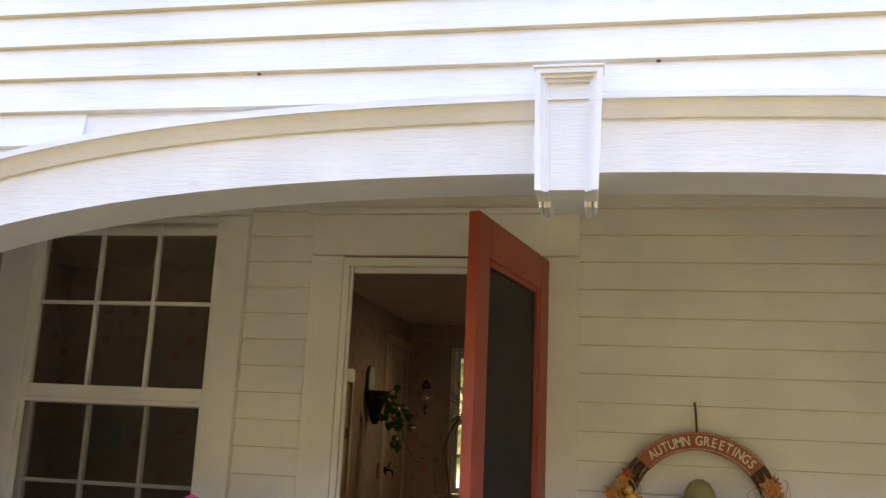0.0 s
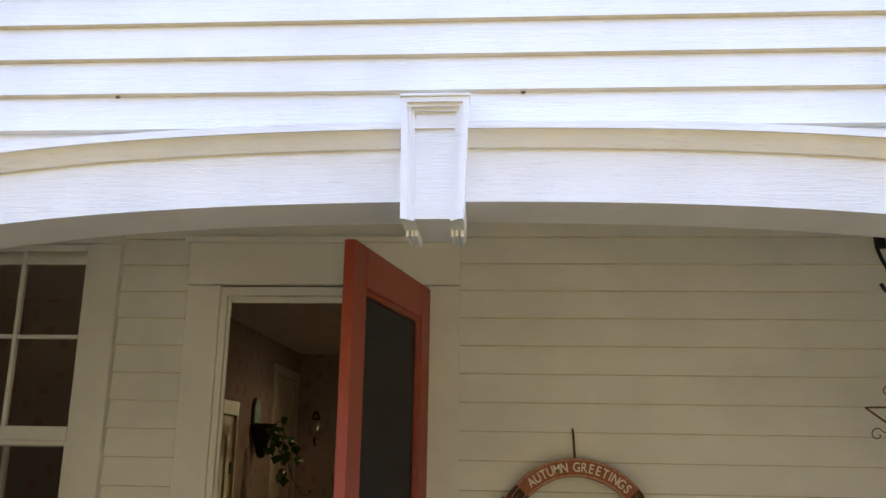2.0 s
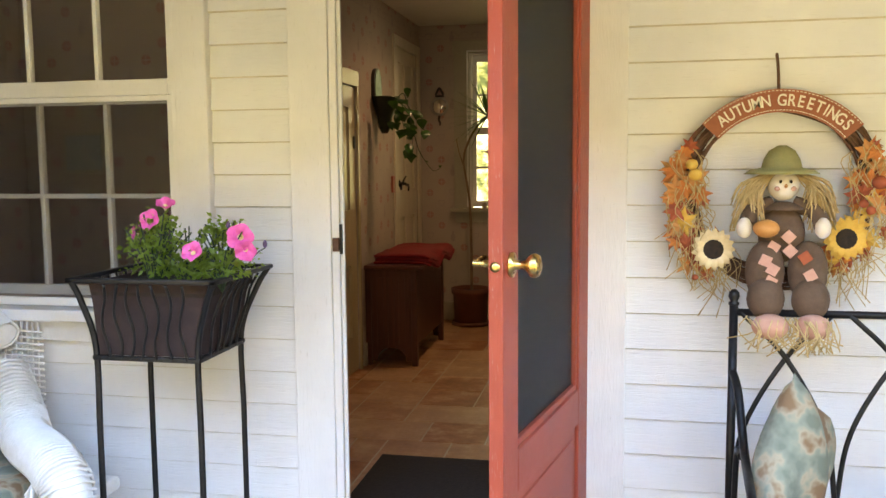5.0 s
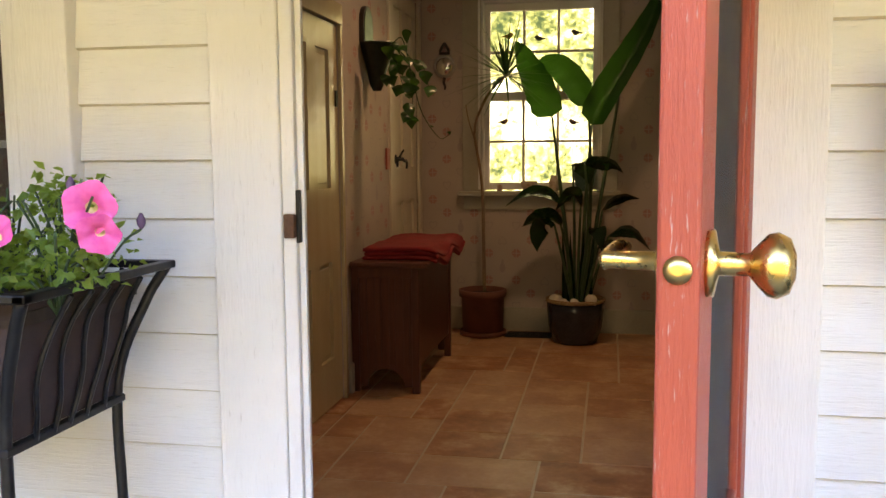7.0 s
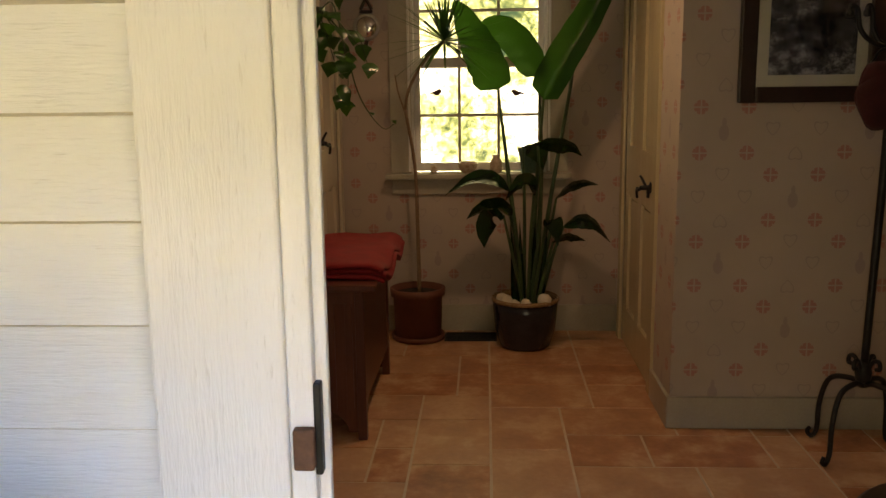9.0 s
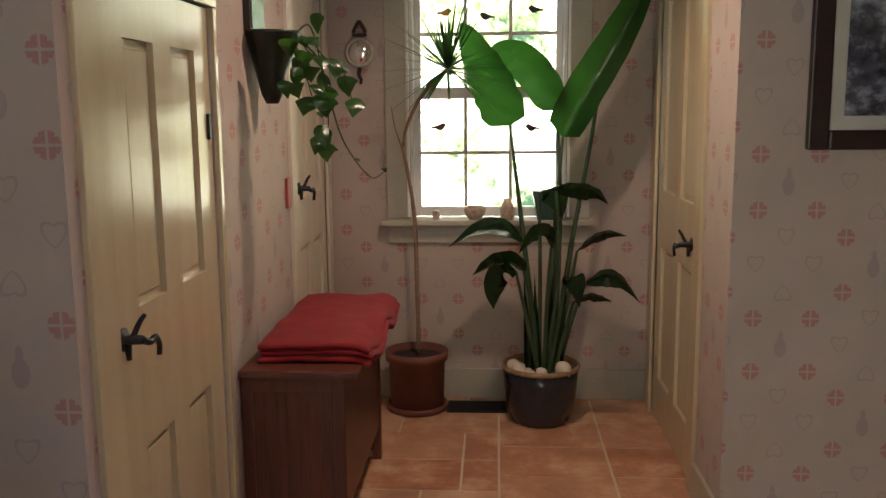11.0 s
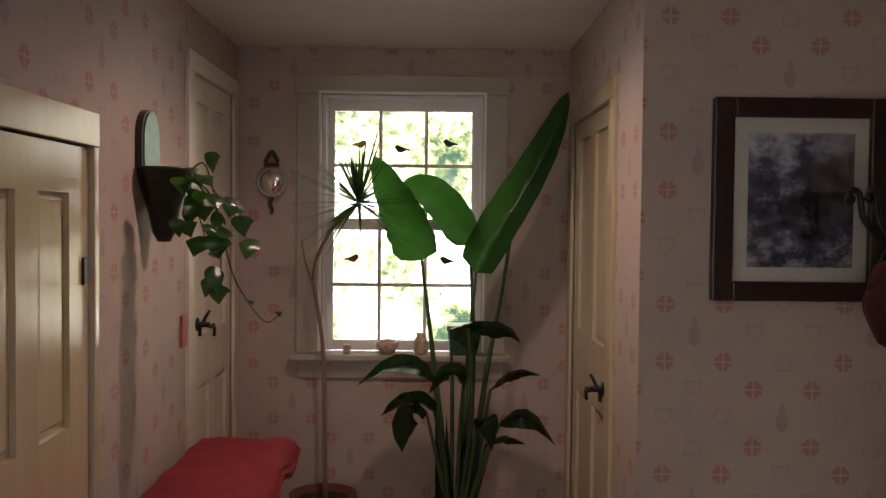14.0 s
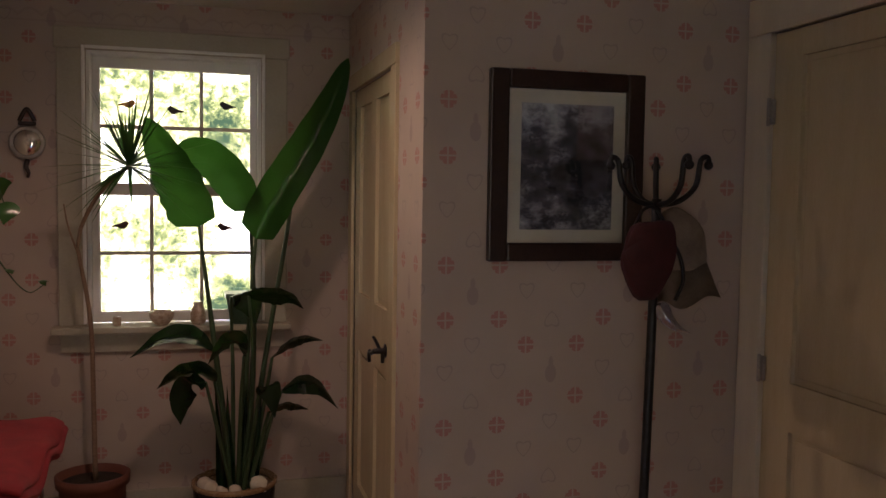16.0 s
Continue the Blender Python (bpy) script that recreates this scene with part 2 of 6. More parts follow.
HERB = leafy("petunia_leaf", (0.04, 0.085, 0.018), (0.12, 0.19, 0.05), (1, 1, 1), 0.5)
PETAL = plain("pink_petal", (0.62, 0.06, 0.30), (0.80, 0.16, 0.45), 0.6, 0, 40, (1, 1, 1), 0.3)
PETALEYE = plain("pale_yellow_eye", (0.7, 0.6, 0.3), (0.8, 0.7, 0.4), 0.6)
STEM = plain("green_stem", (0.018, 0.04, 0.014), (0.045, 0.085, 0.028), 0.5)
BARK = plain("grey_brown_cane", (0.16, 0.10, 0.06), (0.28, 0.19, 0.12), 0.8, 0, 30, (1, 1, 5), 0.5)
LINER = plain("brown_coco_liner", (0.02, 0.012, 0.012), (0.055, 0.033, 0.03), 0.9, 0, 25, (1, 1, 1), 0.5)
WICKER = plain("white_wicker", (0.66, 0.65, 0.62), (0.80, 0.79, 0.77), 0.55, 0, 20)
GLASS = glass()
SCREEN = screen_mesh()
WINSCREEN = screen_mesh("window_insect_screen", 0.2)
MIRROR = plain("mirror_silver", (0.86, 0.87, 0.87), (0.9, 0.9, 0.9), 0.13, 1.0, 3, (1, 1, 1), 0.0)
GREENMIRROR = plain("green_tinted_mirror", (0.05, 0.075, 0.055), (0.15, 0.2, 0.16), 0.38, 1.0, 26, (1, 1, 1), 0.5)
PEWTER = plain("worn_pewter", (0.30, 0.28, 0.26), (0.5, 0.47, 0.43), 0.45, 0.8, 30)
ORANGE = plain("orange_silk_leaf", (0.48, 0.13, 0.025), (0.66, 0.26, 0.06), 0.7, 0, 30)
RUST = plain("rust_silk_leaf", (0.25, 0.05, 0.02), (0.42, 0.10, 0.035), 0.7, 0, 30)
GOLD = plain("gold_silk_petal", (0.62, 0.34, 0.05), (0.75, 0.50, 0.10), 0.7, 0, 30)
CREAMPETAL = plain("cream_silk_petal", (0.68, 0.52, 0.28), (0.8, 0.68, 0.42), 0.7, 0, 30)
RAFFIA = plain("straw_raffia", (0.46, 0.32, 0.13), (0.66, 0.50, 0.26), 0.8, 0, 40)
TWIG = plain("grapevine_twig", (0.07, 0.035, 0.02), (0.17, 0.085, 0.05), 0.9, 0, 50, (1, 1, 1), 0.8)
BANNER = plain("rust_painted_wood", (0.24, 0.065, 0.028), (0.34, 0.105, 0.045), 0.6, 0, 20)
LETTER = plain("cream_letter_paint", (0.70, 0.64, 0.52), (0.78, 0.72, 0.60), 0.6)
BROWNCLOTH = plain("brown_burlap", (0.09, 0.055, 0.035), (0.15, 0.095, 0.06), 0.95, 0, 40, (1, 1, 1), 0.5, 300)
MUSLIN = plain("pale_muslin", (0.66, 0.57, 0.45), (0.76, 0.69, 0.58), 0.95, 0, 30, (1, 1, 1), 0.3, 300)
OLIVE = plain("olive_felt", (0.20, 0.19, 0.07), (0.32, 0.29, 0.12), 0.95, 0, 20, (1, 1, 1), 0.4, 300)
PINKCLOTH = plain("dusty_pink_cloth", (0.50, 0.26, 0.19), (0.62, 0.36, 0.27), 0.95, 0, 30)
SEEDS = plain("dark_seed_head", (0.012, 0.008, 0.006), (0.04, 0.025, 0.015), 0.9, 0, 90, (1, 1, 1), 0.8)
PUMPKIN = plain("orange_gourd", (0.50, 0.20, 0.05), (0.62, 0.30, 0.09), 0.5, 0, 14)
PORCELAIN = plain("flowered_porcelain", (0.30, 0.20, 0.13), (0.66, 0.58, 0.46), 0.3, 0, 60, (1, 1, 1), 0.1)
BLACKBIRD = plain("dark_suncatcher", (0.01, 0.009, 0.009), (0.035, 0.025, 0.02), 0.5)
REDFELT = plain("dark_red_hat_felt", (0.022, 0.003, 0.004), (0.055, 0.007, 0.008), 0.9, 0, 20, (1, 1, 1), 0.4, 260)
TANHAT = plain("taupe_canvas", (0.13, 0.10, 0.075), (0.24, 0.19, 0.14), 0.95, 0, 20, (1, 1, 1), 0.4, 260)
DARKFLOOR = plain("dark_coir_mat", (0.014, 0.010, 0.008), (0.035, 0.026, 0.02), 0.95, 0, 60, (1, 1, 1), 1.0)
DECK = plain("grey_porch_boards", (0.055, 0.057, 0.06), (0.10, 0.10, 0.10), 0.6, 0, 6, (1, 6, 1), 0.3)
LAWN = plain("autumn_lawn", (0.055, 0.048, 0.013), (0.115, 0.088, 0.024), 0.95, 0, 2, (1, 1, 1), 1.0, 30)
FRONTBLOCK = plain("dark_skylight_block", (0.02, 0.02, 0.012), (0.09, 0.075, 0.03), 0.95, 0, 0.6, (1, 1, 1), 1.0, 4)
# darker paint tone that draws the shade line under each clapboard
LAPSHADE = plain("lap_shade_paint", (0.56, 0.50, 0.38), (0.70, 0.65, 0.53), 0.8, 0, 14)
BULB = emitter("downlight_lens", (1, 0.82, 0.56), 0.7)
REDPLASTIC = plain("red_switch_plate", (0.28, 0.05, 0.04), (0.36, 0.07, 0.05), 0.4)
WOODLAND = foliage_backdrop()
n = Net("sage_floral_fabric", 0.9)
flower = n.noise(11, 3, rough=0.5)
n.color(n.ramp(flower, [(0.40, (0.15, 0.17, 0.13)), (0.49, (0.22, 0.24, 0.18)), (0.54, (0.34, 0.29, 0.20)), (0.62, (0.20, 0.12, 0.06))]))
n.bump(n.noise(200, 2), 0.3, 0.001)
FABRIC = n.mat
n = Net("grey_winter_print", 0.25)
xyz = n.node("ShaderNodeSeparateXYZ")
n.link(n.coord, xyz.inputs[0])
bough, fir = n.noise(14, 7, (1, 1, 1.5), 0.72), n.noise(7, 3, (1.6, 1, 0.8))
depth = n.m("MULTIPLY", n.m("ABSOLUTE", n.m("SUBTRACT", xyz.outputs[2], 1.55)), 0.9)
tone = n.m("ADD", n.m("MULTIPLY_ADD", bough, 0.6, n.m("MULTIPLY", fir, 0.35)), n.m("SUBTRACT", depth, 0.06))
scene_print = n.ramp(tone, [(0.40, (0.02, 0.022, 0.028)), (0.51, (0.09, 0.09, 0.11)), (0.58, (0.30, 0.30, 0.34)), (0.68, (0.55, 0.56, 0.60))])
dusk = n.m("MULTIPLY", n.m("GREATER_THAN", xyz.outputs[0], 0.37), n.m("GREATER_THAN", xyz.outputs[2], 1.60))
n.color(n.mix(n.m("MULTIPLY", dusk, n.m("MULTIPLY", fir, 0.9)), scene_print, (0.16, 0.11, 0.10)))
PRINT = n.mat


def link_mesh(name, bm, material, parent=None, label=""):
    me = bpy.data.meshes.new(name)
    bm.normal_update()
    bm.to_mesh(me)
    bm.free()
    for mt in material if isinstance(material, (list, tuple)) else [material]:
        me.materials.append(mt)
    ob = new(name, me)
    if parent:
        ob.parent = parent
    if label:
        ob["label"] = label
    return ob


def part(name, bm, material, parent, label=""):
    return link_mesh(name, bm, material, parent, label)


def thing(name, label, category, group="", at=(0, 0, 0), turn=0.0):
    ob = new(name)
    ob.matrix_basis = pose(*at, 0, 0, turn)
    return tagged(ob, label, category, group)


def structure(ob, label, category):
    return tagged(ob, label, category, kind="structure")


def box(x0, x1, y0, y1, z0, z1, bevel=0.0, bm=None):
    bm = bm or bmesh.new()
    r = bmesh.ops.create_cube(bm, size=1, matrix=Matrix.Translation(((x0 + x1) / 2, (y0 + y1) / 2, (z0 + z1) / 2)) @ Matrix.Diagonal((abs(x1 - x0), abs(y1 - y0), abs(z1 - z0), 1)))
    if bevel:
        edges = list({e for v in r["verts"] for e in v.link_edges})
        bmesh.ops.bevel(bm, geom=edges, offset=bevel, segments=2, profile=0.5, affect="EDGES")
    return bm


def smooth(bm):
    for f in bm.faces:
        f.smooth = True
    return bm


def lathe(profile, centre=(0, 0, 0), segments=24, bm=None):
    """Turned shape from (radius, height) pairs."""
    bm = bm or bmesh.new()
    rings = []
    for r, h in profile:
        rings.append([bm.verts.new((centre[0] + r * math.cos(k * math.tau / segments), centre[1] + r * math.sin(k * math.tau / segments), centre[2] + h)) for k in range(segments)])
    for a, b in zip(rings, rings[1:]):
        for k in range(segments):
            f = bm.faces.new((a[k], a[(k + 1) % segments], b[(k + 1) % segments], b[k]))
            f.smooth = True
    for ring, flip in ((rings[0], True), (rings[-1], False)):
        bm.faces.new(ring[::-1] if flip else ring)
    return bm


def curve_points(points, steps=6):
    """A smooth line through the points."""
    p = [Vector(q) for q in points]
    p = [p[0] * 2 - p[1]] + p + [p[-1] * 2 - p[-2]]
    out = []
    for i in range(1, len(p) - 2):
        for k in range(steps):
            t = k / steps
            a, b, c, d = p[i - 1:i + 3]
            out.append(0.5 * (2 * b + (c - a) * t + (2 * a - 5 * b + 4 * c - d) * t * t + (3 * b - a - 3 * c + d) * t ** 3))
    out.append(p[-2])
    return out


def tube(points, radius, sides=8, bm=None, steps=6, end=None):
    """A round bar along a smooth line; end: the radius at its far end."""
    bm = bm or bmesh.new()
    line = curve_points(points, steps) if steps else [Vector(q) for q in points]
    rings, last = [], None
    for i, q in enumerate(line):
        d = (line[min(i + 1, len(line) - 1)] - line[max(i - 1, 0)]).normalized()
        side = last - d * last.dot(d) if last else d.orthogonal()
        side.normalize()
        last = side
        up = d.cross(side)
        r = radius + ((end if end is not None else radius) - radius) * i / (len(line) - 1)
        rings.append([bm.verts.new(q + side * (r * math.cos(k * math.tau / sides)) + up * (r * math.sin(k * math.tau / sides))) for k in range(sides)])
    for a, b in zip(rings, rings[1:]):
        for k in range(sides):
            bm.faces.new((a[k], a[(k + 1) % sides], b[(k + 1) % sides], b[k])).smooth = True
    bm.faces.new(rings[0][::-1])
    bm.faces.new(rings[-1])
    return bm


def ball(centre, radii, bm=None, seg=12, index=0):
    bm = bm or bmesh.new()
    r = bmesh.ops.create_uvsphere(bm, u_segments=seg, v_segments=seg // 2 + 2, radius=1, matrix=Matrix.Translation(centre) @ Matrix.Diagonal((*radii, 1)))
    for f in {f for v in r["verts"] for f in v.link_faces}:
        f.smooth, f.material_index = True, index
    return bm


def prism(outline, y0, y1, bm=None):
    """A flat shape in x and z, drawn out from y0 to y1."""
    bm = bm or bmesh.new()
    a = [bm.verts.new((x, y0, z)) for x, z in outline]
    b = [bm.verts.new((x, y1, z)) for x, z in outline]
    bm.faces.new(a)
    bm.faces.new(b[::-1])
    for k in range(len(outline)):
        j = (k + 1) % len(outline)
        bm.faces.new((a[k], b[k], b[j], a[j]))
    bmesh.ops.recalc_face_normals(bm, faces=bm.faces)
    return bm


def blade(points, width, fold=0.25, shape=0.6, bm=None, side=None, steps=5, across=4, wave=0.0):
    """A leaf along a smooth midrib, folded a little at it. side: the way its width runs; a negative shape gives a blunt tip."""
    bm = bm or bmesh.new()
    line = curve_points(points, steps)
    rows = []
    n = len(line) - 1
    for i, q in enumerate(line):
        t = i / n
        if shape < 0:
            w = width * 0.5 * max(1 - abs(2 * t ** -shape - 1) ** 2.4, 0.0) ** 0.6 + 0.002
        else:
            w = width * 0.5 * max(math.sin(math.pi * min(1, 0.03 + t * 0.97) ** shape), 0.02)
        d = (line[min(i + 1, n)] - line[max(i - 1, 0)]).normalized()
        s = Vector(side) if side else d.cross(Vector((0, 0, 1)))
        s = (s - d * s.dot(d)).normalized()
        up = s.cross(d)
        rows.append([bm.verts.new(q + s * (w * k / across) + up * (abs(w * k / across) * fold + wave * w * math.sin(i * 1.7 + k * 0.9))) for k in range(-across, across + 1)])
    for a, b in zip(rows, rows[1:]):
        for k in range(2 * across):
            bm.faces.new((a[k], a[k + 1], b[k + 1], b[k])).smooth = True
    return bm


# ---- the setting ----
CEIL, FRONT, FAR, LEFT, RIGHT, JOG, EAST = 2.29, 3.78, 7.68, -1.65, -0.13, 6.25, 1.0


def wall(name, spans, material, label):
    """A wall of several blocks round its openings, as one mesh."""
    bm = bmesh.new()
    for s in spans:
        box(*s, bm=bm)
    return structure(link_mesh(name, bm, material), label, "wall")


wall("wall_front", [(-3.3, -2.50, FRONT, 3.90, -0.3, 2.5), (-2.50, -1.59, FRONT, 3.90, -0.3, 0.78), (-2.50, -1.59, FRONT, 3.90, 2.28, 2.5), (-1.59, -1.12, FRONT, 3.90, -0.3, 2.5),
                    (-1.12, -0.18, FRONT, 3.90, 2.12, 2.5), (-1.12, -0.18, FRONT, 3.90, -0.3, -0.02), (-0.18, 2.6, FRONT, 3.90, -0.3, 2.5)], PAPER, "front wall of the house, papered inside")
wall("wall_return", [(-3.2, LEFT, 5.10, 5.20, 0, CEIL)], PAPER, "wall with heart and pineapple wallpaper")
wall("wall_left", [(LEFT - 0.1, LEFT, 5.20, 5.26, 0, CEIL), (LEFT - 0.1, LEFT, 5.26, 5.97, 1.69, CEIL), (LEFT - 0.1, LEFT, 5.97, 6.93, 0, CEIL), (LEFT - 0.1, LEFT, 6.93, 7.57, 2.05, CEIL), (LEFT - 0.1, LEFT, 7.57, FAR, 0, CEIL)],
     PAPER, "passage wall with rosette wallpaper")
wall("wall_far", [(-1.75, -1.26, FAR, 7.86, 0, CEIL), (-0.525, 0.0, FAR, 7.86, 0, CEIL), (-1.26, -0.525, FAR, 7.86, 0, 0.88), (-1.26, -0.525, FAR, 7.86, 2.075, CEIL)], PAPER, "end wall with rosette wallpaper around a window")
wall("wall_alcove", [(RIGHT, -0.03, JOG + 0.1, 6.68, 0, CEIL), (RIGHT, -0.03, 6.68, 7.50, 1.93, CEIL), (RIGHT, -0.03, 7.50, FAR, 0, CEIL)], PAPER, "passage wall with rosette wallpaper")
wall("wall_picture", [(RIGHT, EAST, JOG, JOG + 0.1, 0, CEIL)], PAPER, "wall with heart wallpaper where the picture hangs")
wall("wall_east", [(EAST, EAST + 0.1, 6.12, 6.35, 0, CEIL), (EAST, EAST + 0.1, 5.30, 6.12, 2.02, CEIL), (EAST, EAST + 0.1, 3.90, 5.30, 0, CEIL)], PAPER, "side wall with heart wallpaper")
wall("wall_back", [(-3.3, -1.75, 7.70, 7.86, -0.3, 2.56), (0.0, 2.6, 7.70, 7.86, -0.3, 2.56)], PAPER, "back wall of the rooms beside the passage")
wall("wall_west", [(-3.3, -3.2, 3.90, 5.20, 0, CEIL)], PAPER, "side wall of the front room")
structure(link_mesh("ceiling", box(-3.3, 1.1, 3.90, 7.86, CEIL, 2.45), PLASTER), "off-white plaster ceiling", "ceiling")
structure(link_mesh("porch_ceiling", box(-3.3, 2.6, 2.42, FRONT, 2.50, 2.56), WHITE), "white painted porch ceiling", "ceiling")
# unseen block that shades the porch; its back overhang keeps sun off window_2
structure(link_mesh("upper_storey_block", box(-5.0, 4.2, 2.26, 9.1, 2.56, 4.4), WHITE), "unseen white upper storey block that shades porch and back window", "wall")
structure(link_mesh("porch_end_wall_west", box(-3.4, -3.3, 2.26, 8.6, -0.3, 2.56), WHITE), "white end wall", "wall")
structure(link_mesh("porch_end_wall_east", box(2.6, 2.7, 2.26, 8.6, -0.3, 2.56), WHITE), "white end wall", "wall")
floor = structure(link_mesh("floor", box(-3.2, EAST, 3.90, FAR, -0.1, -0.003), GROUT), "sandy grout bed of the stone floor", "floor")
structure(link_mesh("porch_floor", box(-3.3, 2.6, 2.0, FRONT, -0.24, -0.12), DECK), "dark grey painted porch floor", "floor")
structure(link_mesh("porch_step", box(-2.0, 1.8, 1.6, 2.0, -0.4, -0.21), DECK), "grey porch step", "step")
bm = bmesh.new()
bmesh.ops.create_grid(bm, x_segments=40, y_segments=40, size=400)
structure(link_mesh("ground", bm, LAWN), "autumn lawn around the house", "ground").location.z = -0.32
structure(link_mesh("threshold", box(-1.12, -0.18, 3.72, 3.90, -0.02, 0.012, 0.004), TRIM), "worn white door threshold", "threshold")
# flat emissive board; the sunlight on the leaves is only its glow
bm = bmesh.new()
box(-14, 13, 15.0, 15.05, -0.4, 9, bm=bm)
structure(link_mesh("backdrop", bm, WOODLAND), "glowing backdrop painted as a sunlit yellow autumn wood", "backdrop")

# unseen board added across the lawn to block low skylight from the rooms
structure(link_mesh("skylight_block_front", box(-45, 45, -13.2, -13.0, -0.4, 8.5), FRONTBLOCK), "unseen dark board across the lawn that blocks low skylight", "backdrop")
# baseboards
for name, s in {"baseboard_far": (LEFT, RIGHT, FAR - 0.018, FAR, 0, 0.15), "baseboard_picture": (RIGHT - 0.016, EAST, JOG - 0.018, JOG, 0, 0.13), "baseboard_left": (LEFT, LEFT + 0.016, 6.05, 6.85, 0, 0.14),
                "baseboard_alcove": (RIGHT - 0.016, RIGHT, JOG, 6.60, 0, 0.13), "baseboard_return": (-3.2, LEFT + 0.016, 5.084, 5.10, 0, 0.14)}.items():
    structure(link_mesh(name, box(*s, bevel=0.004), GREYTRIM), "grey painted baseboard", "baseboard")


# ---- the arch over the porch ----
CROWN_X, FACE = 0.0, 2.235


def arch_z(x):
    d = abs(x - CROWN_X)
    return 1.997 - 0.030 * d ** 2 - 0.011 * d ** 4


def along_arch(low, high, x0, x1, y0, y1, material, name, label, n=60, lean=0.0):
    """A curved band that follows the arch between two heights above it; lean: how far its lower edge stands back."""
    bm = bmesh.new()
    rows = []
    for k in range(n + 1):
        x = x0 + (x1 - x0) * k / n
        a, b = arch_z(x) + low, (arch_z(x) + high if high < 1 else high)
        rows.append([bm.verts.new(p) for p in ((x, y0 + lean, a), (x, y0, b), (x, y1, b), (x, y1, a))])
    for a, b in zip(rows, rows[1:]):
        for k in range(4):
            bm.faces.new((a[k], b[k], b[(k + 1) % 4], a[(k + 1) % 4]))
    bm.faces.new(rows[0])
    bm.faces.new(rows[-1][::-1])
    bmesh.ops.recalc_face_normals(bm, faces=bm.faces)
    return structure(link_mesh(name, bm, material), label, "arch")


HALF = 2.1
along_arch(0, 2.5, -HALF, HALF, FACE + 0.004, 2.42, ARCHPAINT, "arch_wall", "white painted boards of the porch arch")
along_arch(0.124, 0.157, -HALF, HALF, FACE - 0.034, FACE + 0.003, ARCHPAINT, "arch_moulding", "curved white cove moulding over the arch", lean=0.028)
along_arch(0.157, 0.174, -HALF, HALF, FACE - 0.042, FACE + 0.003, ARCHPAINT, "arch_cap_moulding", "thin curved cap over the arch moulding")
for x in (-HALF - 0.1, HALF + 0.1):
    structure(link_mesh("porch_post", box(x - 0.1, x + 0.1, FACE, 2.42, -0.12, 2.5, 0.01), TRIM), "white square porch post", "post")
for x0, x1 in ((-3.3, -HALF - 0.2), (HALF + 0.2, 2.6)):
    structure(link_mesh("porch_front_wall", box(x0, x1, FACE + 0.03, 2.42, -0.3, 2.56), WHITE), "white front wall beside the porch", "wall")

key = structure(new("keystone"), "white moulded wooden keystone of the arch", "keystone")
KT, KB = 2.223, 1.940


def key_line(z, inset):
    """The two sides of the tapering stone at a height, drawn in by an inset."""
    t = (z - KB) / (KT - KB)
    return -0.152 - 0.005 * t + inset, -0.016 + 0.010 * t - inset


def key_frame(name, i0, i1, proud):
    """Two side strips and a top strip, mitred like a picture frame."""
    zt0, zt1 = KT - i0, KT - i1
    for k, sign in ((0, 1), (1, -1)):
        out = [(key_line(zt0, i0)[k], zt0), (key_line(KB, i0)[k], KB), (key_line(KB, i1)[k], KB), (key_line(zt1, i1)[k], zt1)]
        part(name, prism(out, FACE - proud, FACE + 0.04), ARCHPAINT, key)
    out = [(key_line(zt0, i0)[0], zt0), (key_line(zt1, i1)[0], zt1), (key_line(zt1, i1)[1], zt1), (key_line(zt0, i0)[1], zt0)]
    part(name, prism(out, FACE - proud, FACE + 0.04), ARCHPAINT, key)


L, Q = key_line(KT, 0.002), key_line(KB, 0.002)
part("body", prism([(L[0], KT - 0.002), (L[1], KT - 0.002), (Q[1], KB + 0.006), (Q[0], KB + 0.006)], FACE - 0.036, 2.40), ARCHPAINT, key)
key_frame("edge_moulding", 0.0, 0.013, 0.060)
key_frame("step_moulding", 0.013, 0.021, 0.052)
key_frame("inner_moulding", 0.021, 0.029, 0.044)
part("top_cap", box(-0.160, -0.003, FACE - 0.064, FACE, 2.222, 2.229, 0.002), ARCHPAINT, key)
for x, back in ((-0.146, 2.36), (-0.135, 2.37), (-0.126, 2.38), (-0.044, 2.38), (-0.035, 2.37), (-0.023, 2.36)):
    part("under_rib", box(x - 0.004, x + 0.004, FACE + 0.04, back, 1.926, 1.947, 0.002), ARCHPAINT, key)


# ---- clapboards ----
def clapboard(parent, x0, x1, z0, exposure, y, name="board"):
    """One tapered board, its lower edge proud of the one below."""
    bm = bmesh.new()
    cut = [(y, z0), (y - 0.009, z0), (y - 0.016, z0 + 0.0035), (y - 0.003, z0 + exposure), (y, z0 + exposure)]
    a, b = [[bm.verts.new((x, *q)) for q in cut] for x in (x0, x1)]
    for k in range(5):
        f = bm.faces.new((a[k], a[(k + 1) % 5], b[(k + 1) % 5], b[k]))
        # the two underside faces carry the painted shade line
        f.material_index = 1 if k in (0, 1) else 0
    bm.faces.new(a[::-1])
    bm.faces.new(b)
    bmesh.ops.recalc_face_normals(bm, faces=bm.faces)
    return part(name, bm, [WHITE, LAPSHADE], parent)


porch_siding = structure(new("siding_porch"), "white clapboard siding behind the porch", "siding")
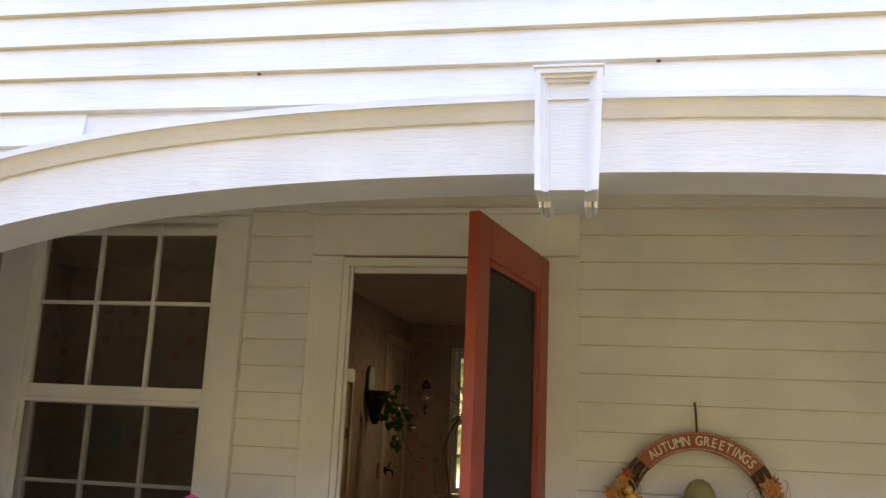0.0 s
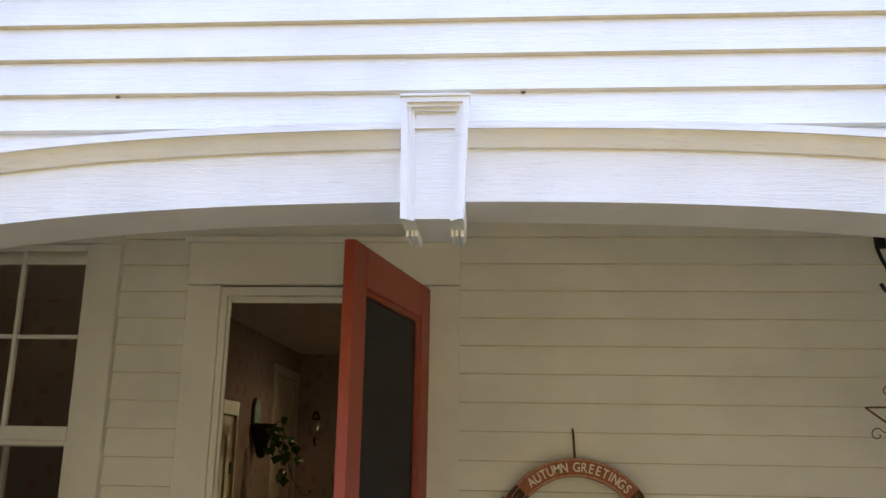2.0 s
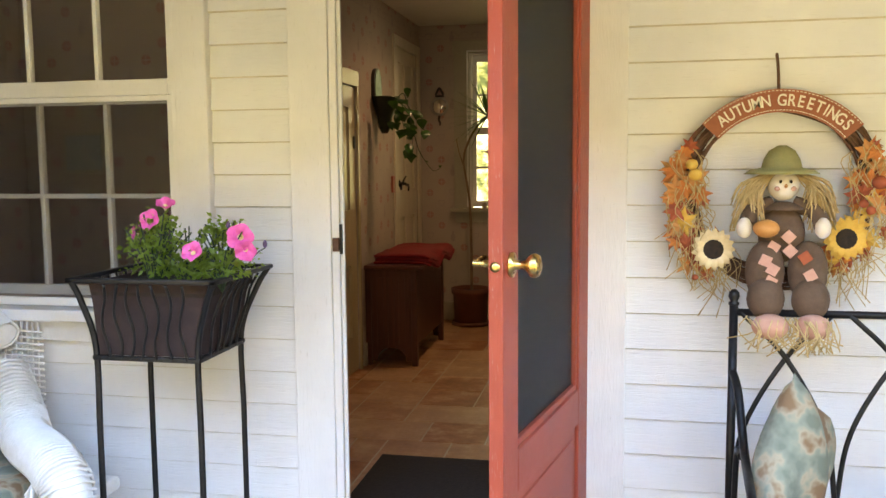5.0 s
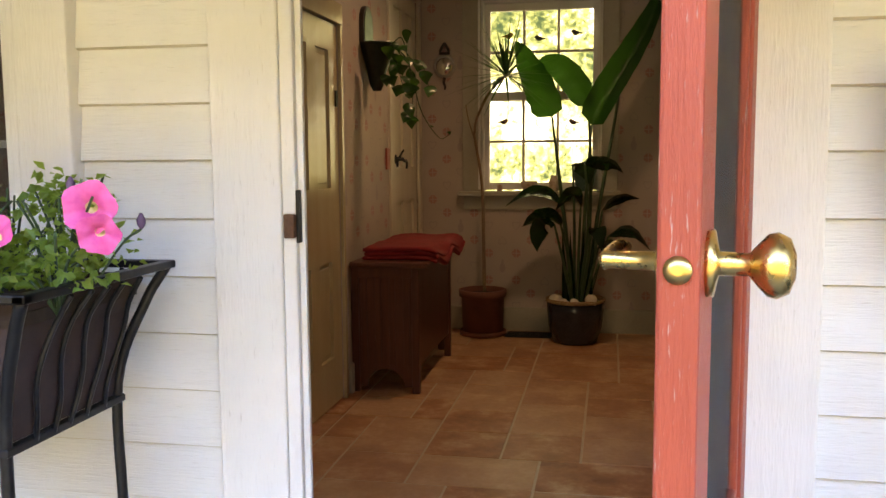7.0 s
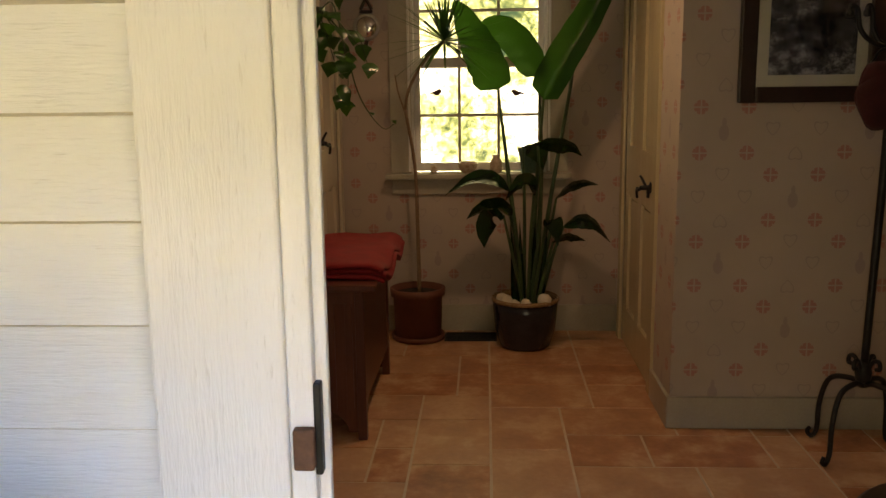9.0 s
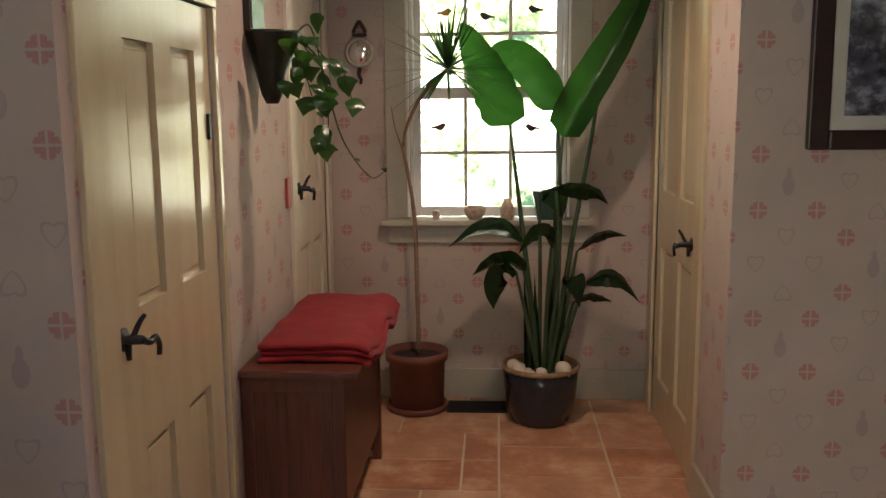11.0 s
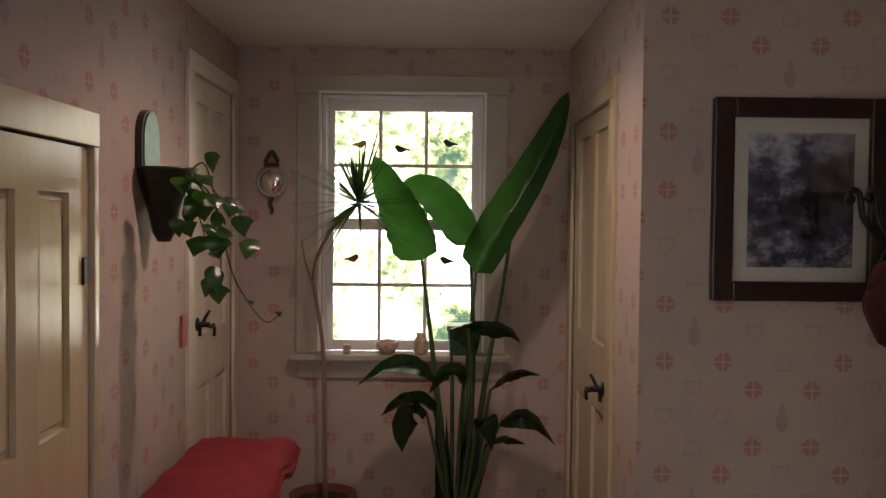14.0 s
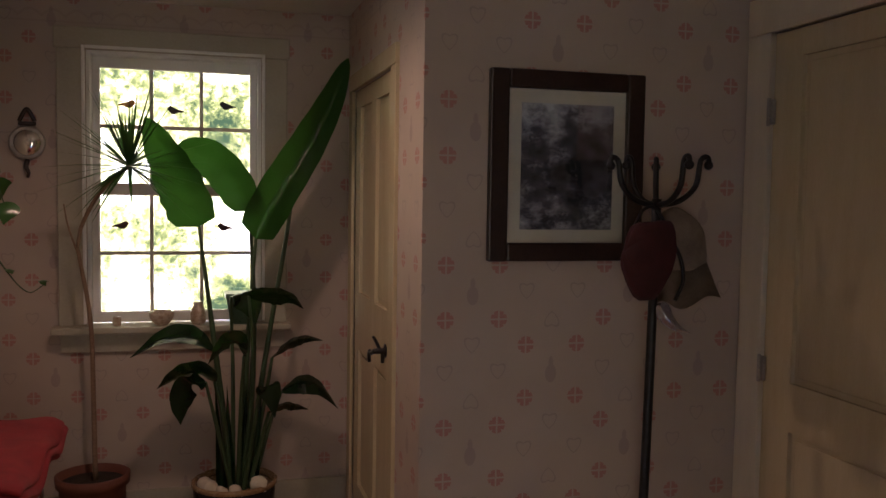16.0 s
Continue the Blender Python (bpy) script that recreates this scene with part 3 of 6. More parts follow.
for k in range(-12, 14):
    # the lower boards show a little more of their width
    z, e = (1.108 + 0.109 * k, 0.109) if k >= 0 else (1.108 + 0.1137 * k, 0.1137)
    left = z - 0.008
    if left + e < 0.73:
        clapboard(porch_siding, -3.28, -1.19, left, e, FRONT)
    elif left + e > 2.29:
        clapboard(porch_siding, -3.28, -0.10, left, e, FRONT)
    else:
        clapboard(porch_siding, -1.485, -1.20, left, e, FRONT)
    clapboard(porch_siding, -0.10, 2.58, z, e, FRONT - 0.002)
upper_siding = structure(new("siding_upper"), "white clapboard siding over the arch", "siding")
for k in range(-3, 12):
    z = 2.165 + 0.09 * k
    # the boards stop where the moulding of the arch crosses them
    reach = max([x / 100 for x in range(0, 210) if arch_z(x / 100) + 0.19 > z + 0.03] or [0])
    if reach == 0 or z > 2.2:
        clapboard(upper_siding, -3.3, 2.6, z, 0.09, FACE + 0.002)
    else:
        clapboard(upper_siding, -3.3, -reach, z, 0.09, FACE + 0.002)
        clapboard(upper_siding, reach, 2.6, z, 0.09, FACE + 0.002)
for x, z in ((-0.83, 2.249), (0.115, 2.249)):
    tagged(link_mesh("paint_knob", ball((x, FACE - 0.016, z), (0.006, 0.003, 0.004)), TWIG), "small dark wasp mud spot on the siding", "mud spot")

# ---- front door frame ----
frame_set = structure(new("door_frame_1"), "white painted front door frame with casing", "door frame")
part("casing", box(-1.20, -1.062, 3.745, FRONT, -0.1, 2.105, 0.004), TRIM, frame_set)
part("casing", box(-0.232, -0.10, 3.745, FRONT, -0.1, 2.105, 0.004), TRIM, frame_set)
part("casing", box(-1.20, -0.10, 3.743, FRONT, 2.108, 2.28, 0.004), TRIM, frame_set)
part("cap", box(-1.22, -0.08, 3.725, FRONT, 2.28, 2.305, 0.004), TRIM, frame_set)
part("jamb", box(-1.062, -1.035, 3.752, 3.805, 0.012, 2.09, 0.003), TRIM, frame_set)
part("jamb", box(-0.255, -0.232, 3.752, 3.805, 0.012, 2.09, 0.003), TRIM, frame_set)
part("jamb", box(-1.062, -0.232, 3.752, 3.83, 2.065, 2.10, 0.003), TRIM, frame_set)
part("stop", box(-1.035, -1.022, 3.765, 3.778, 0.012, 2.065, 0.002), TRIM, frame_set)
part("stop", box(-1.035, -0.255, 3.785, 3.80, 2.04, 2.065, 0.003), TRIM, frame_set)
strike = part("strike_plate", box(-1.036, -1.028, 3.752, 3.788, 0.945, 1.045, 0.002), IRON, frame_set, "black iron strike plate")
part("strike_tongue", box(-1.056, -1.034, 3.738, 3.752, 0.955, 1.0, 0.003), TWIG, strike)


# ---- red storm door, standing open ----
def storm_door():
    # built closed, with its hinge at the origin and its leaf along -x
    d = thing("storm_door", "red painted wooden storm door with dark screen, standing open", "door", at=(-0.252, 3.755, 0.02), turn=78.6)
    w, h, t = 0.832, 2.07, 0.036

    def slab(name, x0, x1, z0, z1, y0=-t, y1=0.0):
        return part(name, box(-x1, -x0, y0, y1, z0, z1, 0.004), RED, d)

    slab("stile", 0, 0.115, 0, h)
    slab("stile", w - 0.115, w, 0, h)
    slab("top_rail", 0.115, w - 0.115, h - 0.13, h)
    slab("lock_rail", 0.115, w - 0.115, 0.42, 0.53)
    slab("bottom_rail", 0.115, w - 0.115, 0, 0.18)
    slab("lower_panel", 0.115, w - 0.115, 0.18, 0.42, -0.026, -0.010)
    slab("panel_field", 0.155, w - 0.155, 0.215, 0.385, -0.031, -0.005)
    for x0, x1, z0, z1 in ((0.115, 0.135, 0.53, h - 0.13), (w - 0.135, w - 0.115, 0.53, h - 0.13), (0.135, w - 0.135, 0.53, 0.55), (0.135, w - 0.135, h - 0.15, h - 0.13)):
        slab("screen_bead", x0, x1, z0, z1, -0.030, -0.004)
    part("screen", box(-w + 0.13, -0.13, -0.019, -0.016, 0.54, h - 0.14), SCREEN, d, "dark grey insect screen")
    part("pane", box(-w + 0.13, -0.13, -0.011, -0.009, 0.54, h - 0.14), GLASS, d)
    kx, kz = -(w - 0.058), 0.99
    turned = Matrix.Translation((kx, 0, kz)) @ Matrix.Rotation(radians(90), 4, "X")
    bm = lathe([(0.03, 0.0), (0.03, 0.006), (0.011, 0.010), (0.010, 0.035), (0.016, 0.040), (0.027, 0.050), (0.029, 0.058), (0.024, 0.068), (0.010, 0.073)])
    bmesh.ops.transform(bm, matrix=Matrix.Translation((0, -t, 0)) @ turned, verts=bm.verts)
    part("knob", bm, BRASS, d, "round brass knob")
    back = Matrix.Translation((kx, 0, kz)) @ Matrix.Rotation(radians(-90), 4, "X")
    bm = lathe([(0.024, 0.0), (0.024, 0.005), (0.009, 0.009), (0.008, 0.05), (0.010, 0.055), (0.004, 0.06)])
    bmesh.ops.transform(bm, matrix=back, verts=bm.verts)
    tube([(kx, 0.05, kz), (kx + 0.03, 0.056, kz + 0.002), (kx + 0.06, 0.052, kz + 0.008), (kx + 0.085, 0.05, kz + 0.004)], 0.008, 8, bm, end=0.005)
    part("lever", bm, BRASS, d, "brass lever handle")
    bm = lathe([(0.012, 0.0), (0.012, 0.003), (0.004, 0.005)])
    bmesh.ops.transform(bm, matrix=Matrix.Translation((-w, -t / 2, kz)) @ Matrix.Rotation(radians(-90), 4, "Y"), verts=bm.verts)
    part("latch_bolt", bm, BRASS, d)
    for z in (0.25, 1.05, 1.82):
        bm = box(-0.03, 0.0, 0.0, 0.004, z - 0.045, z + 0.045, 0.001)
        tube([(0.003, -t + 0.002, z - 0.045), (0.003, -t + 0.002, z + 0.045)], 0.006, 8, bm, steps=0)
        part("hinge", bm, BRASS, d, "worn brass hinge")


storm_door()


# ---- windows ----
def sash(parent, x0, x1, z0, z1, y, cols, rows, material, rail=0.035, stile=0.035, meet=None, name="sash"):
    """A sash with muntins and separate panes."""
    s = part(name, box(x0, x0 + stile, y, y + 0.035, z0, z1, 0.003), material, parent)
    part("sash_stile", box(x1 - stile, x1, y, y + 0.035, z0, z1, 0.003), material, s)
    part("sash_rail", box(x0 + stile, x1 - stile, y, y + 0.035, z1 - (meet or rail), z1, 0.003), material, s)
    part("sash_rail", box(x0 + stile, x1 - stile, y, y + 0.035, z0, z0 + rail, 0.003), material, s)
    gx0, gx1, gz0, gz1 = x0 + stile, x1 - stile, z0 + rail, z1 - (meet or rail)
    for k in range(1, cols):
        x = gx0 + (gx1 - gx0) * k / cols
        part("muntin", box(x - 0.008, x + 0.008, y + 0.004, y + 0.030, gz0, gz1, 0.002), material, s)
    for k in range(1, rows):
        z = gz0 + (gz1 - gz0) * k / rows
        part("muntin", box(gx0, gx1, y + 0.006, y + 0.028, z - 0.008, z + 0.008, 0.002), material, s)
    for i in range(cols):
        for k in range(rows):
            a, b = gx0 + (gx1 - gx0) * i / cols, gx0 + (gx1 - gx0) * (i + 1) / cols
            c, d = gz0 + (gz1 - gz0) * k / rows, gz0 + (gz1 - gz0) * (k + 1) / rows
            p = part("pane", box(a, b, y + 0.016, y + 0.019, c, d), GLASS, s)
            p.visible_shadow = False
    return s


w1 = structure(new("window_1"), "white six-over-six sash window on the porch", "window")
sash(w1, -2.47, -1.602, 1.485, 2.275, 3.752, 3, 2, TRIM, 0.055, 0.034, 0.028)
sash(w1, -2.47, -1.602, 0.765, 1.484, 3.792, 3, 2, TRIM, 0.05, 0.034, 0.024)
part("casing", box(-1.602, -1.485, 3.735, FRONT, 0.74, 2.275, 0.004), TRIM, w1)
part("casing", box(-2.64, -2.47, 3.735, FRONT, 0.74, 2.275, 0.004), TRIM, w1)
part("casing", box(-2.64, -1.485, 3.733, FRONT, 2.277, 2.37, 0.004), TRIM, w1)
part("sill", box(-2.68, -1.45, 3.68, 3.86, 0.70, 0.742, 0.006), TRIM, w1)
part("apron", box(-2.64, -1.49, 3.74, FRONT, 0.62, 0.70, 0.004), TRIM, w1)
part("storm_frame", box(-1.622, -1.602, 3.742, 3.86, 0.742, 2.275, 0.003), TRIM, w1)
# half-height insect screen over the lower sash
half = part("screen_frame", box(-1.643, -1.623, 3.756, 3.772, 0.745, 1.484, 0.002), TRIM, w1)
part("screen_stile", box(-2.468, -2.448, 3.756, 3.772, 0.745, 1.484, 0.002), TRIM, half)
part("screen_rail", box(-2.448, -1.643, 3.756, 3.772, 0.745, 0.775, 0.002), TRIM, half)
part("screen_rail", box(-2.448, -1.643, 3.756, 3.772, 1.466, 1.484, 0.002), TRIM, half)
part("insect_screen", box(-2.448, -1.643, 3.763, 3.765, 0.775, 1.466), WINSCREEN, half, "fine grey insect screen")

w2 = structure(new("window_2"), "white six-over-six sash window looking on autumn trees", "window")
sash(w2, -1.245, -0.54, 1.455, 2.065, 7.775, 3, 2, TRIM, 0.05, 0.03)
sash(w2, -1.245, -0.54, 0.895, 1.51, 7.738, 3, 2, TRIM, 0.045, 0.03, 0.05)
for s in ((-1.262, -1.245, 7.69, 7.85, 0.89, 2.075), (-0.54, -0.523, 7.69, 7.85, 0.89, 2.075), (-1.262, -0.523, 7.69, 7.85, 2.062, 2.077)):
    part("jamb", box(*s, bevel=0.002), TRIM, w2)
for s in ((-1.375, -1.262, FAR - 0.022, FAR, 0.89, 2.075), (-0.523, -0.412, FAR - 0.022, FAR, 0.89, 2.075), (-1.385, -0.402, FAR - 0.024, FAR, 2.075, 2.165)):
    part("casing", box(*s, bevel=0.004), GREYTRIM, w2)
for s in ((-1.275, -1.262, FAR - 0.032, FAR - 0.01, 0.90, 2.09), (-0.523, -0.510, FAR - 0.032, FAR - 0.01, 0.90, 2.09), (-1.262, -0.523, FAR - 0.032, FAR - 0.01, 2.077, 2.09)):
    part("bead", box(*s, bevel=0.003), TRIM, w2)
part("sill", box(-1.40, -0.395, 7.60, 7.74, 0.862, 0.89, 0.006), GREYTRIM, w2)
part("apron", box(-1.37, -0.42, FAR - 0.02, FAR, 0.775, 0.862, 0.004), GREYTRIM, w2)


# ---- inside doors ----
def lever_latch(parent, at, turn):
    """Black iron thumb lever with a round rose."""
    bm = lathe([(0.026, 0.0), (0.026, 0.004), (0.012, 0.008), (0.010, 0.045), (0.006, 0.05)], segments=16)
    tube([(0, 0, 0.042), (0.03, -0.012, 0.048), (0.055, -0.008, 0.05), (0.078, -0.03, 0.048), (0.085, -0.055, 0.044)], 0.009, 8, bm, end=0.006)
    tube([(0, 0.0, 0.02), (0.008, 0.035, 0.035), (0.018, 0.052, 0.045)], 0.007, 8, bm, end=0.005)
    tube([(0, 0.01, 0.01), (0.0, -0.045, 0.012)], 0.010, 8, bm, steps=0, end=0.006)
    bmesh.ops.transform(bm, matrix=Matrix.Translation(at) @ turn, verts=bm.verts)
    return part("lever", bm, IRON, parent, "black iron lever latch")


def panel_door(name, x, face, y0, y1, top, casing, panels, label, lever_y, lever_z, trim_near, trim_far, trim_top, flip=1, paint=None):
    """A closed panelled door in a wall of constant x; face: +1 when it looks to +x."""
    d = structure(new(name), label, "door")
    paint = paint or CREAM

    def slab(pname, a, b, z0, z1, depth0, depth1, mat, bevel=0.003):
        p, q = sorted((x + face * depth0, x + face * depth1))
        return part(pname, box(p, q, a, b, z0, z1, bevel), mat, d)

    slab("leaf", y0 + 0.004, y1 - 0.004, 0.008, top - 0.005, -0.045, -0.020, paint)
    ys = sorted({y0 + 0.004, y1 - 0.004, *[v for p in panels for v in p[:2]]})
    zs = sorted({0.008, top - 0.005, *[v for p in panels for v in p[2:]]})
    for a, b in zip(ys, ys[1:]):
        for c, e in zip(zs, zs[1:]):
            if not any(p[0] <= a and b <= p[1] and p[2] <= c and e <= p[3] for p in panels):
                slab("rail", a, b, c, e, -0.022, -0.004, paint, 0.0)
    for a, b, c, e in panels:
        slab("raised_panel", a + 0.02, b - 0.02, c + 0.02, e - 0.02, -0.021, -0.013, paint, 0.005)
    slab("casing", y0 - trim_near, y0, 0, top, -0.05, 0.014, casing)
    slab("casing", y1, y1 + trim_far, 0, top, -0.05, 0.014, casing)
    slab("casing", y0 - trim_near, y1 + trim_far, top, top + trim_top, -0.05, 0.016, casing)
    turn = Matrix.Rotation(radians(90 * face), 4, "Z") @ Matrix.Rotation(radians(90), 4, "X")
    if flip < 0:
        turn = turn @ Matrix.Diagonal((-1, 1, 1, 1))
    lever_latch(d, (x - face * 0.004, lever_y, lever_z), turn)
    return d


panel_door("door_2", LEFT, 1, 5.26, 5.97, 1.69, CREAM, [(5.40, 5.57, 0.975, 1.565), (5.68, 5.85, 0.975, 1.565), (5.40, 5.57, 0.22, 0.65), (5.68, 5.85, 0.22, 0.65)],
           "low cream gloss-painted panelled door, closed", 5.305, 0.925, 0.11, 0.03, 0.09)
panel_door("door_3", LEFT, 1, 6.93, 7.57, 2.05, CREAMTRIM, [(7.02, 7.21, 1.05, 1.95), (7.29, 7.48, 1.05, 1.95), (7.02, 7.21, 0.2, 0.85), (7.29, 7.48, 0.2, 0.85)],
           "pale panelled door at the passage end, closed", 7.02, 1.095, 0.08, 0.08, 0.07, paint=CREAMTRIM)
panel_door("door_4", RIGHT, -1, 6.68, 7.50, 1.93, CREAM, [(6.79, 7.03, 1.05, 1.85), (7.13, 7.38, 1.05, 1.85), (6.79, 7.03, 0.2, 0.80), (7.13, 7.38, 0.2, 0.80)],
           "cream panelled door in the passage, closed", 6.80, 0.90, 0.08, 0.08, 0.07, -1)
east = panel_door("door_5", EAST, -1, 5.30, 6.12, 2.02, CREAMTRIM, [(5.44, 5.98, 0.905, 1.93), (5.44, 5.98, 0.2, 0.75)], "tan panelled door with grey hinges, closed", 5.36, 0.95, 0.12, 0.12, 0.12)
for z in (0.93, 1.765):
    bm = box(EAST - 0.012, EAST + 0.0, 6.098, 6.135, z - 0.04, z + 0.04, 0.002)
    tube([(EAST - 0.014, 6.118, z - 0.045), (EAST - 0.014, 6.118, z + 0.045)], 0.006, 8, bm, steps=0)
    part("hinge", bm, STEEL, east, "grey steel butt hinge")
bm = box(LEFT - 0.004, LEFT + 0.004, 5.925, 5.945, 1.33, 1.40, 0.001)
part("hinge", bm, IRON, bpy.data.objects["door_2"], "black iron hinge")

# floor register and recessed lamp
reg = tagged(new("floor_register"), "dark metal heating grille set in the floor", "floor register")
part("frame", box(-1.085, -0.80, 7.45, 7.61, 0.0, 0.006, 0.002), IRON, reg)
for k in range(9):
    part("slat", box(-1.075, -0.81, 7.462 + k * 0.016, 7.468 + k * 0.016, 0.005, 0.010), IRON, reg)
for lx, ly in ((-0.845, 6.36), (-0.761, 4.724)):
    lamp = tagged(new("recessed_ceiling_light"), "round recessed ceiling light, switched on", "ceiling light", "recessed ceiling lights")
    part("trim_ring", lathe([(0.062, 0.0), (0.085, 0.0), (0.082, -0.012), (0.064, -0.010)], (lx, ly, CEIL)), TRIM, lamp)
    part("lens", lathe([(0.062, -0.0105), (0.060, -0.014), (0.03, -0.016)], (lx, ly, CEIL)), BULB, lamp, "glowing frosted lens").visible_shadow = False


# ---- on the porch ----
def hash_leaf(bm, at, size, turn, index=0, point=0.6):
    """A small cupped leaf of four faces."""
    m = Matrix.Translation(at) @ turn
    pts = [(0, 0, 0), (-0.32, 0.45, 0.10), (0.32, 0.45, 0.10), (0, 0.5, 0.0), (0, 1.0, -point * 0.2)]
    v = [bm.verts.new(m @ (Vector(p) * size)) for p in pts]
    for f in ((0, 3, 1), (0, 2, 3), (1, 3, 4), (3, 2, 4)):
        bm.faces.new([v[k] for k in f]).material_index = index


def any_turn(rng, tilt=1.2):
    return Euler((rng.uniform(-tilt, tilt), rng.uniform(-tilt, tilt), rng.uniform(0, math.tau))).to_matrix().to_4x4()


def petunia(parent, at, towards, r):
    """A funnel flower of five joined petals with a pale eye."""
    bm = bmesh.new()
    n = 25
    rings = []
    for rad, h in ((0.12, -0.9), (0.22, -0.35), (0.6, -0.04), (1.0, 0.0)):
        ring = []
        for k in range(n):
            a = k * math.tau / n
            lobe = 1 - 0.13 * (0.5 - 0.5 * math.cos(5 * a)) * rad
            ring.append(bm.verts.new((r * rad * lobe * math.cos(a), r * rad * lobe * math.sin(a), r * (h + 0.10 * rad * math.sin(5 * a)))))
        rings.append(ring)
    for i, (a, b) in enumerate(zip(rings, rings[1:])):
        for k in range(n):
            f = bm.faces.new((a[k], a[(k + 1) % n], b[(k + 1) % n], b[k]))
            f.smooth, f.material_index = True, 1 if i == 0 else 0
    bm.faces.new(rings[0][::-1]).material_index = 1
    m = Matrix.Translation(at) @ Vector(towards).to_track_quat("Z", "Y").to_matrix().to_4x4()
    bmesh.ops.transform(bm, matrix=m, verts=bm.verts)
    part("flower", bm, [PETAL, PETALEYE], parent, "bright pink petunia flower")


def planter():
    rng = random.Random(4)
    p = tagged(new("plant_stand"), "black wrought iron plant stand with a flared basket", "plant stand")
    x0, x1, y0, y1 = -1.692, -1.243, 3.245, 3.645
    bx0, bx1, by0, by1, zb, zt = -1.655, -1.325, 3.30, 3.60, 0.675, 0.915
    for xa, ya, xb, yb in ((x0, y0, bx0, by0), (x1, y0, bx1, by0), (x0, y1, bx0, by1), (x1, y1, bx1, by1)):
        part("leg", tube([(xa, ya, zt), (xa + (xb - xa) * 0.45, ya + (yb - ya) * 0.45, zt - 0.07), (xb, yb, zb + 0.03), (xb, yb, 0.45), (xb, yb, 0.15), (xb, yb, -0.12)], 0.0095, 8), IRON, p)
    for z, a, b, c, d, r in ((zt, x0, x1, y0, y1, 0.011), (zb, bx0, bx1, by0, by1, 0.009)):
        for q in (((a, c, z), (b, c, z)), ((a, d, z), (b, d, z)), ((a, c, z), (a, d, z)), ((b, c, z), (b, d, z))):
            part("rail", box(min(q[0][0], q[1][0]) - r, max(q[0][0], q[1][0]) + r, min(q[0][1], q[1][1]) - r, max(q[0][1], q[1][1]) + r, z - 0.007, z + 0.007, 0.003), IRON, p)
    # wavy bars on the four sides
    for k in range(1, 8):
        t = k / 8
        for side in ("front", "back"):
            ya, yb = (y0, by0) if side == "front" else (y1, by1)
            pts = []
            for s in range(6):
                u = s / 5
                top, low = x0 + 0.06 + (x1 - x0 - 0.12) * t, bx0 + (bx1 - bx0) * t
                f = u ** 0.6
                pts.append((top + (low - top) * f + 0.010 * math.sin(u * 7 + k), ya + (yb - ya) * f - (0.006 if side == "front" else -0.006), zt - 0.01 - (zt - zb - 0.01) * u))
            part("wavy_bar", tube(pts, 0.0045, 6, steps=3), IRON, p)
    for k in range(1, 6):
        t = k / 6
        for side in ("left", "right"):
            xa, xb = (x0, bx0) if side == "left" else (x1, bx1)
            pts = []
            for s in range(6):
                u = s / 5
                top, low = y0 + 0.04 + (y1 - y0 - 0.08) * t, by0 + (by1 - by0) * t
                f = u ** 0.6
                pts.append((xa + (xb - xa) * f + (0.006 if side == "right" else -0.006), top + (low - top) * f + 0.010 * math.sin(u * 7 + k), zt - 0.01 - (zt - zb - 0.01) * u))
            part("wavy_bar", tube(pts, 0.0045, 6, steps=3), IRON, p)
    bm = bmesh.new()
    rings = []
    for u in (0, 0.3, 0.6, 1.0):
        f = u ** 0.6
        a, b, c, d = x0 + 0.035 + (bx0 - x0 - 0.03) * f, x1 - 0.035 + (bx1 - x1 + 0.03) * f, y0 + 0.035 + (by0 - y0 - 0.03) * f, y1 - 0.035 + (by1 - y1 + 0.03) * f
        z = zt - 0.012 - (zt - zb - 0.02) * u
        rings.append([bm.verts.new(q) for q in ((a, c, z), (b, c, z), (b, d, z), (a, d, z))])
    for a, b in zip(rings, rings[1:]):
        for k in range(4):
            bm.faces.new((a[k], a[(k + 1) % 4], b[(k + 1) % 4], b[k]))
    bm.faces.new(rings[-1])
    part("liner", bm, LINER, p, "dark brown basket liner")
    part("soil", box(x0 + 0.04, x1 - 0.04, y0 + 0.04, y1 - 0.04, zt - 0.05, zt - 0.03), SOIL, p)
    plant = tagged(new("petunia_plant"), "pink flowering petunias with leafy green stems", "petunia")
    bm = bmesh.new()
    clumps = [((-1.50, 3.40, 0.94), 0.10), ((-1.50, 3.37, 1.01), 0.07), ((-1.40, 3.38, 0.93), 0.085), ((-1.30, 3.42, 0.95), 0.10), ((-1.27, 3.36, 0.93), 0.08), ((-1.50, 3.40, 1.06), 0.05), ((-1.30, 3.44, 1.03), 0.06), ((-1.45, 3.50, 0.94), 0.12)]
    for c, r in clumps:
        for _ in range(210):
            d = Vector((rng.gauss(0, 0.55), rng.gauss(0, 0.5), abs(rng.gauss(0, 0.5)) - 0.2))
            d = d * (r * min(1, 1.15 / max(d.length, 0.01)))
            hash_leaf(bm, Vector(c) + d, rng.uniform(0.012, 0.027), any_turn(rng))
    part("foliage", bm, HERB, plant)["kind"] = "stuff"
    bm = bmesh.new()
    for c, r in clumps:
        for _ in range(9):
            q = Vector(c) + Vector((rng.uniform(-r, r), rng.uniform(-r, r) * 0.8, rng.uniform(0, r)))
            tube([(c[0], c[1], 0.87), (c[0] * 0.5 + q.x * 0.5, c[1] * 0.5 + q.y * 0.5, (0.88 + q.z) / 2 + 0.02), q], 0.0022, 5, bm, 3)
    part("stem_tangle", bm, STEM, plant)["kind"] = "stuff"
